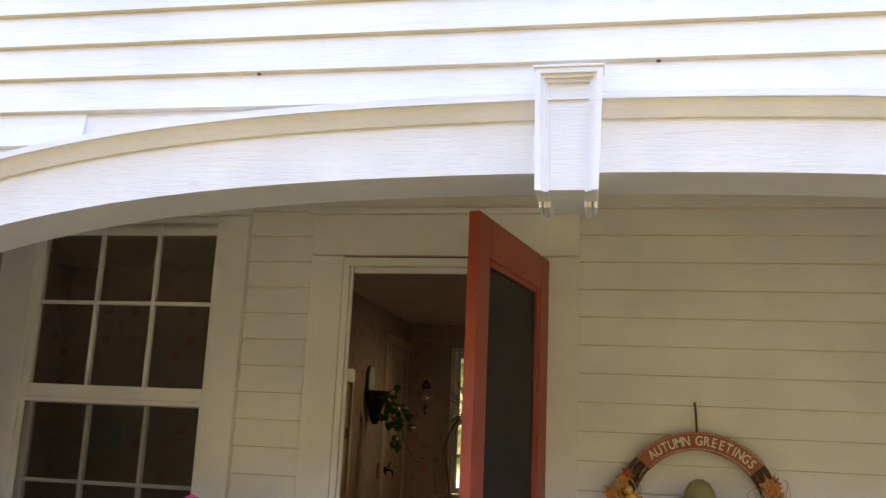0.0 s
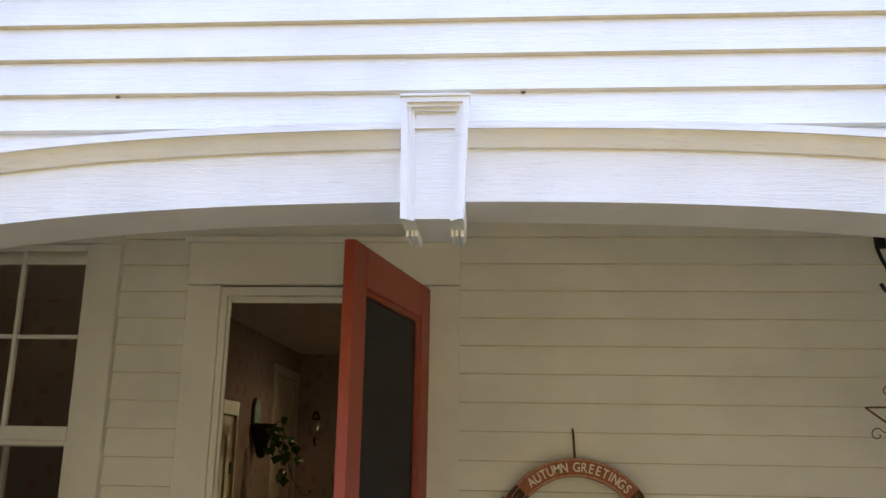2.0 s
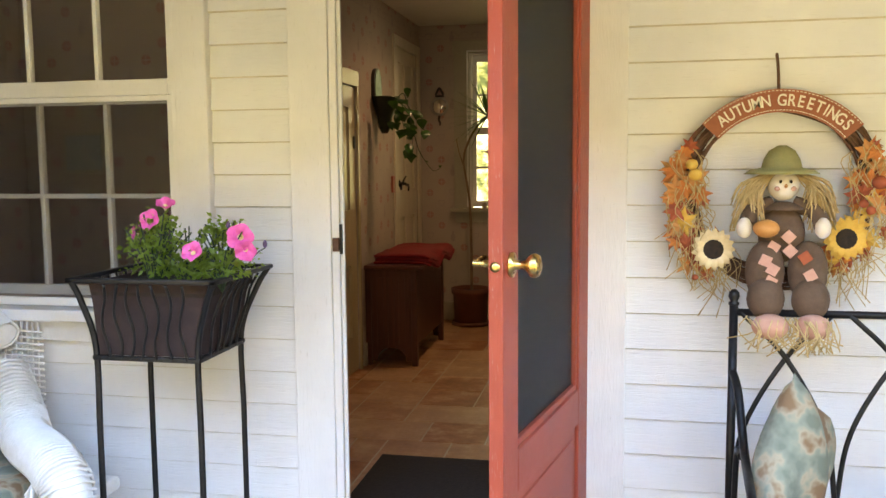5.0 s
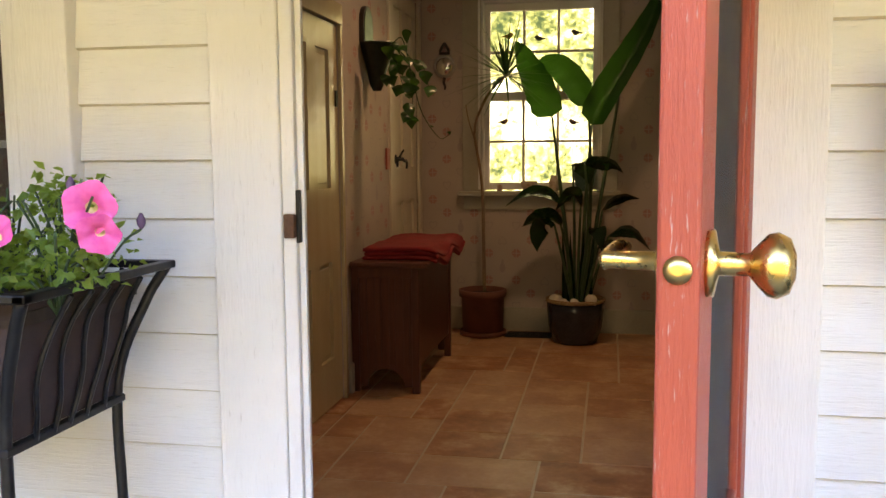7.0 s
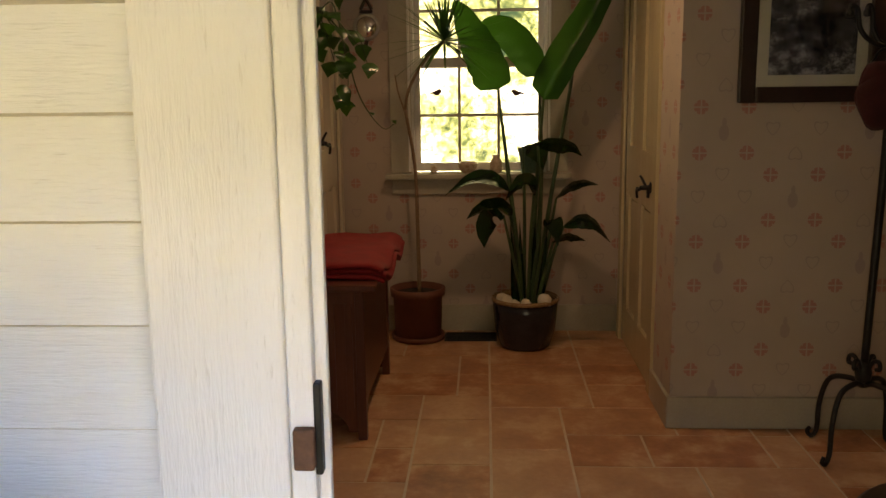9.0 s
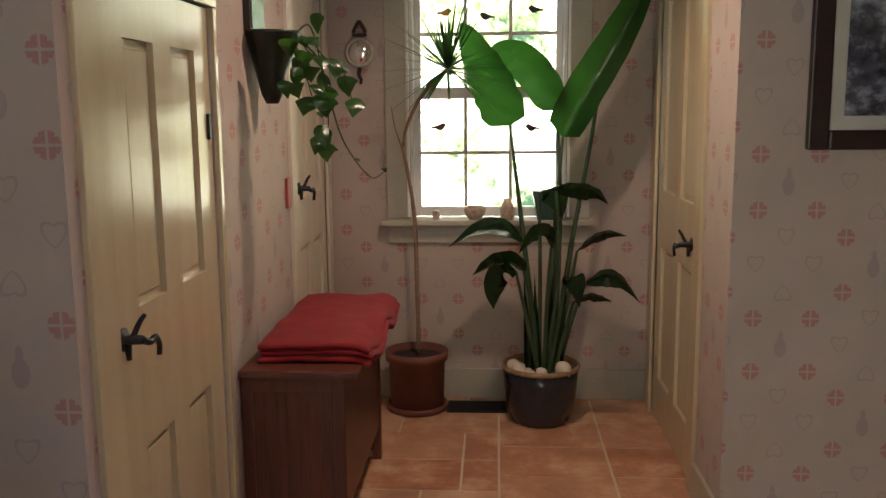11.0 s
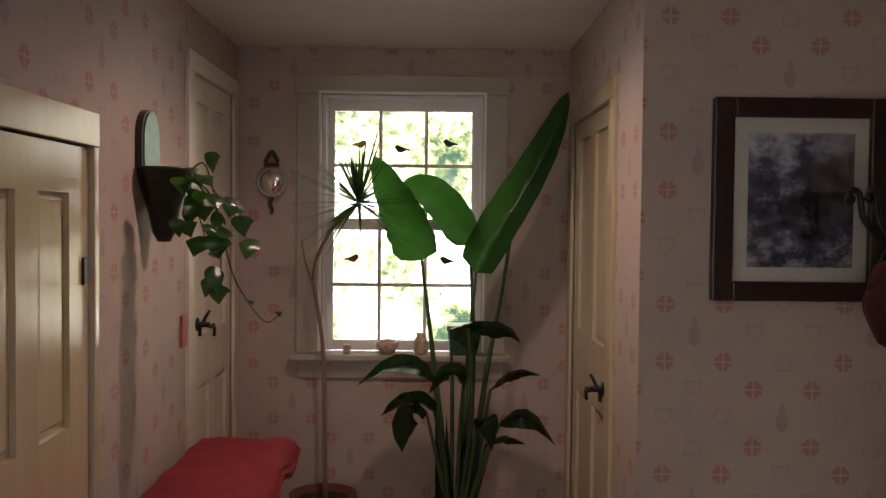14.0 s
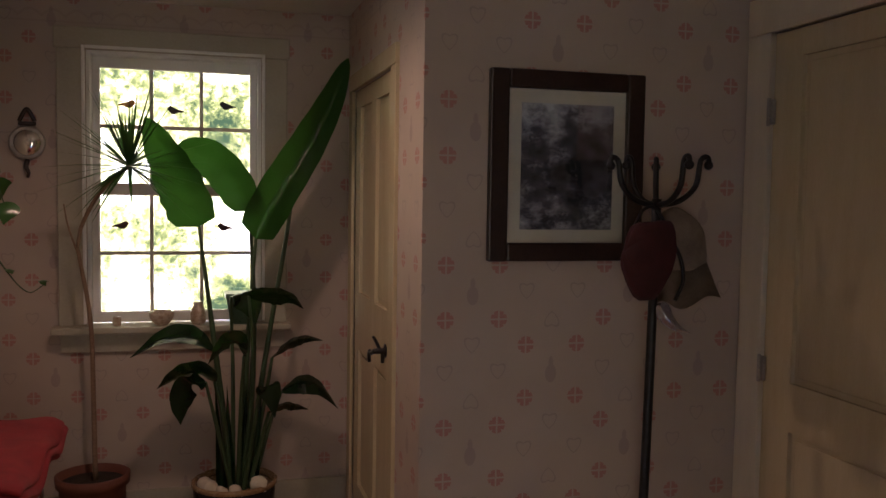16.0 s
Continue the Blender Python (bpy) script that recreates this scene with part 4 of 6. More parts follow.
    for at, r, to in (((-1.21, 3.36, 1.035), 0.042, (0.35, -1, 0.1)), ((-1.19, 3.35, 0.995), 0.034, (0.4, -1, -0.3)), ((-1.50, 3.36, 1.085), 0.036, (-0.1, -1, 0.5)), ((-1.455, 3.38, 1.135), 0.03, (0.3, -0.5, 0.9)),
                      ((-1.56, 3.37, 1.04), 0.025, (-0.7, -0.7, 0.1)), ((-1.35, 3.33, 0.995), 0.034, (0, -0.8, 0.5))):
        petunia(plant, at, to, r)
    for at in ((-1.265, 3.40, 1.055), (-1.15, 3.40, 1.0)):
        part("bud", lathe([(0.002, 0), (0.006, 0.006), (0.007, 0.014), (0.002, 0.024)], at, 10), plain("violet_bud", (0.06, 0.03, 0.08), (0.14, 0.08, 0.16), 0.6), plant, "closed violet bud")
        part("bud_stem", tube([(at[0] - 0.07, at[1], 0.93), (at[0] - 0.03, at[1], at[2] - 0.02), at], 0.002, 5), STEM, plant)


planter()


def wicker_chair():
    c = tagged(new("wicker_chair"), "white woven wicker armchair on the porch", "wicker chair")
    # rolled arm and back, woven in round strands over a core
    def woven(name, path, r, turns, lab=""):
        bm = tube(path, r - 0.007, 14, steps=8)
        line = curve_points(path, 10)
        n = len(line) - 1
        for i in range(0, n):
            t = i / n
            k = t * n
            a = line[int(k)].lerp(line[min(int(k) + 1, n)], k - int(k))
            d = (line[min(int(k) + 1, n)] - line[max(int(k) - 1, 0)]).normalized()
            s = d.orthogonal().normalized()
            u = d.cross(s)
            ring = [a + (s * math.cos(q * math.tau / 12) + u * math.sin(q * math.tau / 12)) * (r + (0.004 if q % 2 else -0.001)) + d * 0.005 * (q % 2) for q in range(13)]
            tube(ring, 0.0055, 5, bm, steps=0)
        return part(name, bm, WICKER, c, lab)

    woven("rolled_arm", [(-2.22, 3.62, 0.52), (-2.10, 3.52, 0.42), (-1.98, 3.40, 0.365), (-1.85, 3.30, 0.36), (-1.75, 3.22, 0.35), (-1.68, 3.17, 0.28), (-1.67, 3.15, 0.05)], 0.074, 30)
    woven("rolled_arm", [(-2.72, 3.62, 0.66), (-2.66, 3.42, 0.50), (-2.68, 3.20, 0.45), (-2.68, 3.10, 0.30), (-2.68, 3.08, 0.05)], 0.055, 30)
    woven("back_roll", [(-2.22, 3.62, 0.66), (-2.32, 3.66, 0.70), (-2.46, 3.68, 0.72), (-2.60, 3.66, 0.70), (-2.72, 3.62, 0.66)], 0.05, 30)
    bm = bmesh.new()
    for k in range(22):
        t = k / 21
        tube([(-2.16 + 0.34 * t, 3.56 - 0.36 * t, 0.40 - 0.06 * t), (-2.0 + 0.22 * t, 3.60 - 0.46 * t, 0.30), (-2.02 + 0.22 * t, 3.58 - 0.45 * t, 0.12)], 0.0045, 5, bm, 3)
        tube([(-1.98, 3.52, 0.12 + 0.011 * k), (-1.86, 3.32, 0.12 + 0.010 * k), (-1.80, 3.14, 0.11 + 0.009 * k)], 0.0045, 5, bm, 3)
    part("woven_side", bm, WICKER, c)
    bm = bmesh.new()
    for k in range(22):
        tube([(-2.60 + 0.022 * k, 3.66, 0.15), (-2.60 + 0.022 * k, 3.69, 0.70)], 0.0045, 5, bm, 2)
    for k in range(24):
        tube([(-2.62, 3.66, 0.16 + 0.022 * k), (-2.36, 3.69, 0.16 + 0.022 * k), (-2.10, 3.66, 0.16 + 0.022 * k)], 0.0045, 5, bm, 3)
    part("woven_back", bm, WICKER, c)
    part("seat", box(-2.66, -1.82, 3.08, 3.66, 0.12, 0.17, 0.015), WICKER, c)
    for x, y in ((-2.64, 3.1), (-1.84, 3.1), (-2.6, 3.64), (-1.95, 3.64)):
        part("leg", tube([(x, y, 0.13), (x, y, -0.12)], 0.02, 8, steps=0), WICKER, c)
    bm = box(-2.62, -1.88, 3.08, 3.58, 0.17, 0.30, 0.05)
    tagged(link_mesh("seat_cushion", smooth(bm), FABRIC), "sage green floral cushion on the wicker chair", "cushion")


wicker_chair()


def bench():
    b = tagged(new("iron_bench"), "black iron bench with crossing curved back bars", "bench")
    x0, x1, y, zt, zs = 0.20, 1.65, 3.56, 0.815, 0.22
    for x in (x0, x1):
        bm = tube([(x, y, zt + 0.02), (x, y, -0.12)], 0.0125, 10, steps=0)
        lathe([(0.008, 0.018), (0.015, 0.022), (0.015, 0.028), (0.010, 0.032), (0.016, 0.045), (0.014, 0.058), (0.005, 0.066)], (x, y, zt), 12, bm)
        part("post", bm, IRON, b)
        part("front_leg", tube([(x, y - 0.45, zs + 0.2), (x, y - 0.46, 0.1), (x, y - 0.46, -0.12)], 0.012, 8), IRON, b)
        part("arm", tube([(x, y, zt - 0.17), (x + 0.01, y - 0.06, zt - 0.22), (x + 0.015, y - 0.18, zt - 0.36), (x, y - 0.40, zt - 0.38), (x, y - 0.46, zs + 0.19)], 0.012, 8), IRON, b)
        part("arm_scroll", tube([(x + 0.01, y - 0.02, zs + 0.0), (x + 0.01, y - 0.06, zs + 0.2), (x + 0.01, y - 0.15, zs + 0.22)], 0.009, 8), IRON, b)
    part("top_rail", tube([(x0, y, zt), (x1, y, zt)], 0.0105, 10, steps=0), IRON, b)
    part("lower_rail", tube([(x0, y, zs + 0.03), (x1, y, zs + 0.03)], 0.0105, 10, steps=0), IRON, b)
    # crossing arcs
    n = 5
    w = (x1 - x0) / n
    for k in range(n + 1):
        c = x0 + w * k
        for s in (-1, 1):
            ends = [(c + s * 0.02, y - 0.004 * s, zt), (c + s * w * 0.50, y - 0.004 * s, zt - 0.13), (c + s * w * 0.88, y - 0.004 * s, zt - 0.34), (c + s * w, y - 0.004 * s, zs + 0.03)]
            if x0 - 0.01 <= ends[-1][0] <= x1 + 0.01:
                part("crossing_bar", tube(ends, 0.0075, 8), IRON, b)
    part("seat", box(x0, x1, y - 0.46, y, zs - 0.02, zs, 0.006), IRON, b)
    bm = bmesh.new()
    n = 14
    g = [[None] * (n + 1) for _ in range(n + 1)]
    for side in (-1, 1):
        for i in range(n + 1):
            for k in range(n + 1):
                u, v = 2 * i / n - 1, 2 * k / n - 1
                puff = 0.085 * ((1 - u * u) * (1 - v * v)) ** 0.45
                pinch = 1 - 0.08 * (1 - max(abs(u), abs(v)))
                if side == 1 and max(abs(u), abs(v)) > 0.999:
                    continue
                g[i][k] = bm.verts.new((u * 0.19 * (0.93 + 0.07 * v * v), side * puff + 0.012 * math.sin(5 * u + 3 * v), v * 0.19 * (0.93 + 0.07 * u * u) * pinch)) if not (side == 1 and g[i][k] is None) else None
        if side == -1:
            keep = [row[:] for row in g]
        for i in range(n):
            for k in range(n):
                q = [(i, k), (i + 1, k), (i + 1, k + 1), (i, k + 1)]
                vs = [(keep if side == 1 and max(abs(2 * a / n - 1), abs(2 * b_ / n - 1)) > 0.999 else g)[a][b_] for a, b_ in q]
                if side == -1:
                    vs = vs[::-1]
                bm.faces.new(vs).smooth = True
    bmesh.ops.recalc_face_normals(bm, faces=bm.faces)
    bmesh.ops.transform(bm, matrix=pose(0.345, 3.40, 0.44, 0, 30, 64), verts=bm.verts)
    tagged(link_mesh("throw_pillow", bm, FABRIC), "sage green floral throw pillow on the iron bench", "pillow")


bench()


def wreath():
    rng = random.Random(11)
    cx, cz, y, R = 0.335, 1.155, 3.735, 0.265
    w = tagged(new("autumn_wreath"), "grapevine autumn wreath with leaves, sunflowers and greeting banner", "wreath")
    bm = bmesh.new()
    for k in range(13):
        ph, off = rng.uniform(0, 6), rng.uniform(-0.022, 0.022)
        ring = [(cx + (R + off + 0.010 * math.sin(3 * a + ph)) * math.cos(a), y + 0.012 * math.sin(5 * a + ph), cz + (R + off + 0.010 * math.sin(3 * a + ph)) * math.sin(a)) for a in [q * math.tau / 40 for q in range(41)]]
        tube(ring, 0.0055, 5, bm, steps=0)
    part("vine_ring", bm, TWIG, w)
    part("hanger", tube([(cx - 0.005, y + 0.03, cz + 0.405), (cx - 0.003, y + 0.01, cz + 0.36), (cx, y, cz + 0.27)], 0.0045, 6), TWIG, w)
    # painted banner along the top
    a0, a1 = radians(40), radians(138)
    bm = bmesh.new()
    rows = []
    for k in range(29):
        a = a0 + (a1 - a0) * k / 28
        rows.append([bm.verts.new((cx + r * math.cos(a), yy, cz + r * math.sin(a))) for r, yy in ((R - 0.035, y - 0.036), (R + 0.032, y - 0.036), (R + 0.032, y - 0.024), (R - 0.035, y - 0.024))])
    for a, b in zip(rows, rows[1:]):
        for k in range(4):
            bm.faces.new((a[k], b[k], b[(k + 1) % 4], a[(k + 1) % 4]))
    bm.faces.new(rows[0])
    bm.faces.new(rows[-1][::-1])
    bmesh.ops.recalc_face_normals(bm, faces=bm.faces)
    banner = part("banner", bm, BANNER, w, "rust banner lettered AUTUMN GREETINGS")
    bm = bmesh.new()
    for k in range(44):
        a = a0 + 0.03 + (a1 - a0 - 0.06) * k / 43
        for r in (R - 0.029, R + 0.027):
            m = Matrix.Translation((cx + r * math.cos(a), y - 0.037, cz + r * math.sin(a))) @ Matrix.Rotation(math.pi / 2 - a, 4, "Y")
            bmesh.ops.create_cube(bm, size=1, matrix=m @ Matrix.Diagonal((0.006, 0.002, 0.0022, 1)))
    part("stitching", bm, LETTER, banner)["kind"] = "stuff"
    text = "AUTUMN GREETINGS"
    steps = [0.55 if ch == "I" else (0.7 if ch == " " else 1.0) for ch in text]
    total, run = sum(steps), 0
    for ch, s in zip(text, steps):
        a = radians(131) - radians(88) * (run + s / 2) / total
        run += s
        if ch == " ":
            continue
        cu = bpy.data.curves.new("letter", "FONT")
        cu.body, cu.size, cu.align_x, cu.align_y, cu.extrude, cu.offset = ch, 0.048, "CENTER", "CENTER", 0.0012, 0.0006
        tmp = bpy.data.objects.new("letter", cu)
        me = bpy.data.meshes.new_from_object(tmp)
        bpy.data.objects.remove(tmp)
        me.transform(Matrix.Translation((cx + (R - 0.002) * math.cos(a), y - 0.0375, cz + (R - 0.002) * math.sin(a))) @ Matrix.Rotation(math.pi / 2 - a, 4, "Y") @ Matrix.Rotation(math.pi / 2, 4, "X") @ Matrix.Diagonal((0.8, 1, 1, 1)))
        me.materials.clear()
        me.materials.append(LETTER)
        ob = new("letter", me)
        ob.parent = banner
    # silk leaves, five-pointed
    def maple(at, size, turn, mat):
        bm = bmesh.new()
        m = Matrix.Translation(at) @ turn
        c = bm.verts.new(m @ Vector((0, 0, size * 0.12)))
        out = []
        for k in range(14):
            a = k * math.tau / 14
            r = size * ((1.0 if k % 4 == 0 else 0.85) if k % 2 == 0 else 0.48)
            out.append(bm.verts.new(m @ Vector((r * math.cos(a), r * math.sin(a), -0.1 * r))))
        for k in range(14):
            bm.faces.new((c, out[k], out[(k + 1) % 14]))
        part("silk_leaf", bm, mat, w)

    for k in range(76):
        left = k % 2
        a = radians(rng.uniform(150, 232)) if left else radians(rng.uniform(-52, 28))
        r = R + rng.uniform(-0.05, 0.065)
        turn = Matrix.Rotation(math.pi / 2 + rng.uniform(-0.6, 0.6), 4, "X") @ Matrix.Rotation(rng.uniform(-0.6, 0.6), 4, "Y") @ Matrix.Rotation(rng.uniform(0, 6), 4, "Z")
        maple((cx + r * math.cos(a), y - rng.uniform(0.025, 0.06), cz + r * math.sin(a)), rng.uniform(0.026, 0.055), turn, rng.choice([ORANGE, ORANGE, RUST, RUST, PUMPKIN, GOLD]))
    bm = bmesh.new()
    for k in range(260):
        left = k % 2
        a = radians(rng.uniform(152, 240)) if left else radians(rng.uniform(-58, 32))
        r = R + rng.uniform(-0.055, 0.06)
        p = Vector((cx + r * math.cos(a), y - rng.uniform(0.03, 0.075), cz + r * math.sin(a)))
        tube([p, p + Vector((rng.uniform(-0.03, 0.03), rng.uniform(-0.01, 0.01), -rng.uniform(0.02, 0.05))), p + Vector((rng.uniform(-0.05, 0.05), rng.uniform(-0.01, 0.02), -rng.uniform(0.06, 0.13)))], 0.0016, 3, bm, 3)
    part("raffia", bm, RAFFIA, w)["kind"] = "stuff"
    for x, z, petals in ((0.150, 0.985, CREAMPETAL), (0.515, 1.02, GOLD)):
        bm = lathe([(0.034, 0), (0.033, 0.008), (0.024, 0.014), (0.008, 0.010)], segments=20)
        bmesh.ops.transform(bm, matrix=Matrix.Translation((x, y - 0.075, z)) @ Matrix.Rotation(math.pi / 2, 4, "X"), verts=bm.verts)
        f = part("sunflower", bm, SEEDS, w, "silk sunflower with a dark centre")
        for ring, (n, r0) in enumerate(((17, 0.064), (15, 0.052))):
            for k in range(n):
                a = k * math.tau / n + ring * 0.2
                d = Vector((math.cos(a), -0.15 - 0.2 * ring, math.sin(a)))
                base = Vector((x, y - 0.07 - 0.006 * ring, z))
                part("petal", blade([base + d * 0.022, base + d * (r0 * 0.7), base + d * r0], 0.026, 0.15, 0.8, side=(-math.sin(a), 0, math.cos(a)), steps=3, across=1), petals, f)
    for x, z, r in ((0.085, 1.235, 0.018), (0.095, 1.205, 0.02), (0.60, 1.18, 0.022), (0.56, 1.12, 0.014), (0.58, 1.10, 0.014), (0.10, 0.90, 0.010)):
        part("gourd", ball((x, y - 0.075, z), (r, r, r * 0.9)), GOLD if z > 1.19 else RUST, w)

    # the straw doll that sits in the ring: one mesh
    bm = bmesh.new()
    dx, dy = 0.335, y - 0.10
    for s in (-1, 1):
        ball((dx + s * 0.058 + 0.01, dy - 0.035, 0.93), (0.055, 0.048, 0.088), bm, 16, 0)
        ball((dx + s * 0.060 + 0.01, dy - 0.075, 0.855), (0.052, 0.046, 0.06), bm, 16, 0)
        ball((dx + s * 0.056 + 0.012, dy - 0.125, 0.785), (0.050, 0.045, 0.036), bm, 14, 1)
        ball((dx + s * 0.105 - 0.005, dy - 0.06, 1.055), (0.022, 0.02, 0.03), bm, 12, 2)
        tube([(dx + s * 0.03, dy, 1.12), (dx + s * 0.085, dy - 0.02, 1.10), (dx + s * 0.10, dy - 0.05, 1.06)], 0.024, 8, bm, 4)
    ball((dx, dy, 1.035), (0.065, 0.045, 0.085), bm, 16, 0)
    ball((dx, dy - 0.01, 1.175), (0.044, 0.04, 0.045), bm, 18, 2)
    lathe([(0.060, 0), (0.045, 0.012), (0.02, 0.022)], (dx, dy - 0.01, 1.105), 16, bm)
    mark = len(bm.faces)
    lathe([(0.104, -0.006), (0.088, 0.006), (0.056, 0.012), (0.050, 0.035), (0.036, 0.06), (0.012, 0.075)], (dx - 0.005, dy - 0.004, 1.212), 20, bm)
    bm.faces.ensure_lookup_table()
    for f in bm.faces[mark:]:
        f.material_index = 3
    mark = len(bm.faces)
    for k in range(170):
        s = rng.choice((-1, 1))
        q = Vector((dx + s * rng.uniform(0.025, 0.06), dy - rng.uniform(-0.01, 0.04), 1.205))
        e = Vector((dx + s * rng.uniform(0.05, 0.145), dy - rng.uniform(0.0, 0.05), rng.uniform(1.04, 1.14)))
        tube([q, q.lerp(e, 0.5) + Vector((s * 0.02, -0.01, 0.012)), e], 0.0022, 3, bm, 3)
    for k in range(80):
        s = rng.choice((-1, 1))
        q = Vector((dx + s * 0.06 + rng.uniform(-0.05, 0.06), dy - 0.13 + rng.uniform(-0.04, 0.03), 0.81))
        tube([q, q + Vector((rng.uniform(-0.03, 0.03), -0.012, -0.04)), q + Vector((rng.uniform(-0.06, 0.06), -0.01, -rng.uniform(0.05, 0.1)))], 0.0022, 3, bm, 3)
    bm.faces.ensure_lookup_table()
    for f in bm.faces[mark:]:
        f.material_index = 4
    for x, z, i in ((-0.03, 1.0, 1), (-0.055, 0.965, 1), (-0.035, 0.94, 1), (0.01, 1.03, 1), (0.065, 0.925, 1), (-0.04, 0.905, 1), (0.05, 0.975, 5), (0.015, 0.99, 1)):
        mark = len(bm.faces)
        bmesh.ops.create_cube(bm, size=1, matrix=pose(dx + x, dy - 0.060 - 0.028 * (abs(x) > 0.02 and z < 0.99), z, 0, 40 + 300 * x, 0) @ Matrix.Diagonal((0.030, 0.006, 0.030, 1)))
        bm.faces.ensure_lookup_table()
        for f in bm.faces[mark:]:
            f.material_index = i
    ball((dx - 0.055, dy - 0.085, 1.055), (0.036, 0.03, 0.026), bm, 14, 6)
    for s in (-1, 1):
        ball((dx + s * 0.014, dy - 0.049, 1.185), (0.004, 0.003, 0.005), bm, 8, 7)
        ball((dx + s * 0.022, dy - 0.045, 1.165), (0.008, 0.004, 0.007), bm, 8, 1)
    ball((dx, dy - 0.052, 1.173), (0.005, 0.006, 0.006), bm, 8, 6)
    tagged(link_mesh("straw_doll", bm, [BROWNCLOTH, PINKCLOTH, MUSLIN, OLIVE, RAFFIA, RUST, PUMPKIN, SEEDS]), "straw-haired cloth doll in brown trousers and olive hat", "doll")


wreath()


def star_ornament():
    hook = tagged(new("wall_hook"), "black iron scrolled hook on the white siding", "hook")
    part("plate", box(1.505, 1.545, 3.752, 3.768, 2.26, 2.38, 0.003), IRON, hook)
    part("scroll", tube([(1.525, 3.756, 2.32), (1.48, 3.69, 2.30), (1.452, 3.61, 2.21), (1.49, 3.60, 2.11), (1.53, 3.60, 2.065), (1.508, 3.60, 2.045), (1.465, 3.60, 2.058), (1.443, 3.60, 2.09)], 0.007, 8), IRON, hook)
    o = tagged(new("star_ornament"), "rusty wire star with curled wires hung on a chain", "ornament")
    cx, cy, cz, r = 1.508, 3.60, 1.59, 0.17
    tips = [Vector((cx + r * (1.0 if k % 2 == 0 else 0.40) * math.sin(k * math.pi / 5), cy, cz + r * (1.0 if k % 2 == 0 else 0.40) * math.cos(k * math.pi / 5))) for k in range(10)]
    for a, b in zip(tips, tips[1:] + tips[:1]):
        part("wire", tube([a, b], 0.0035, 6, steps=0), TWIG, o)
    for k in range(7):
        z = 1.762 + k * 0.040
        link = [(cx + (0.007 * math.cos(q * math.tau / 10) if k % 2 else 0), cy + (0 if k % 2 else 0.007 * math.cos(q * math.tau / 10)), z + 0.018 + 0.024 * math.sin(q * math.tau / 10)) for q in range(11)]
        part("chain_link", tube(link, 0.002, 5, steps=0), IRON, o)
    for k in (1, 3, 5, 7, 9):
        a = math.atan2(tips[k].z - cz, tips[k].x - cx)
        c = Vector((cx + 0.135 * math.cos(a), cy, cz + 0.135 * math.sin(a)))
        curl = [tips[k]] + [c + Vector((math.cos(a + math.pi + q * 0.7), 0, math.sin(a + math.pi + q * 0.7))) * (0.026 - 0.002 * q) for q in range(10)]
        part("curl", tube(curl, 0.002, 5, steps=2), TWIG, o)


star_ornament()


# ---- in the passage ----
def chest():
    c = tagged(new("wooden_chest"), "dark cherry wood blanket chest against the wall", "chest")
    x0, x1, y0, y1, h = -1.645, -1.32, 6.09, 6.92, 0.622
    part("lid", box(x0, x1 + 0.05, y0 - 0.025, y1 + 0.02, h - 0.025, h, 0.006), DARKWOOD, c)
    for x in (x0, x1 - 0.035):
        for y in (y0, y1 - 0.035):
            part("leg", box(x, x + 0.035, y, y + 0.035, 0, h - 0.025, 0.003), DARKWOOD, c)
    part("back_panel", box(x0 + 0.004, x0 + 0.02, y0 + 0.035, y1 - 0.035, 0.12, h - 0.025), DARKWOOD, c)
    part("front_panel", box(x1 - 0.026, x1 - 0.008, y0 + 0.035, y1 - 0.035, 0.14, h - 0.025), DARKWOOD, c)
    part("bottom", box(x0 + 0.01, x1 - 0.01, y0 + 0.01, y1 - 0.01, 0.13, 0.145), DARKWOOD, c)
    for y in (y0, y1 - 0.02):
        # end boards with an arched cut-out at the foot
        mid, half = (x0 + x1) / 2, (x1 - x0) / 2 - 0.036
        out = [(mid - half, h - 0.026), (mid + half, h - 0.026), (mid + half, 0.03)]
        out += [(mid + half * 0.72 * math.cos(a), 0.03 + 0.085 * math.sin(a)) for a in [k * math.pi / 10 for k in range(11)]] + [(mid - half, 0.03)]
        part("end_board", prism(out, y + 0.008, y + 0.022), DARKWOOD, c)
    for k in range(4):
        x = x0 + 0.06 + k * 0.068
        part("batten", box(x - 0.014, x + 0.014, y0 + 0.002, y0 + 0.010, 0.13, h - 0.03, 0.002), DARKWOOD, c)
    part("top_rail", box(x0 + 0.035, x1 - 0.035, y0 + 0.0, y0 + 0.014, h - 0.075, h - 0.026, 0.002), DARKWOOD, c)


chest()


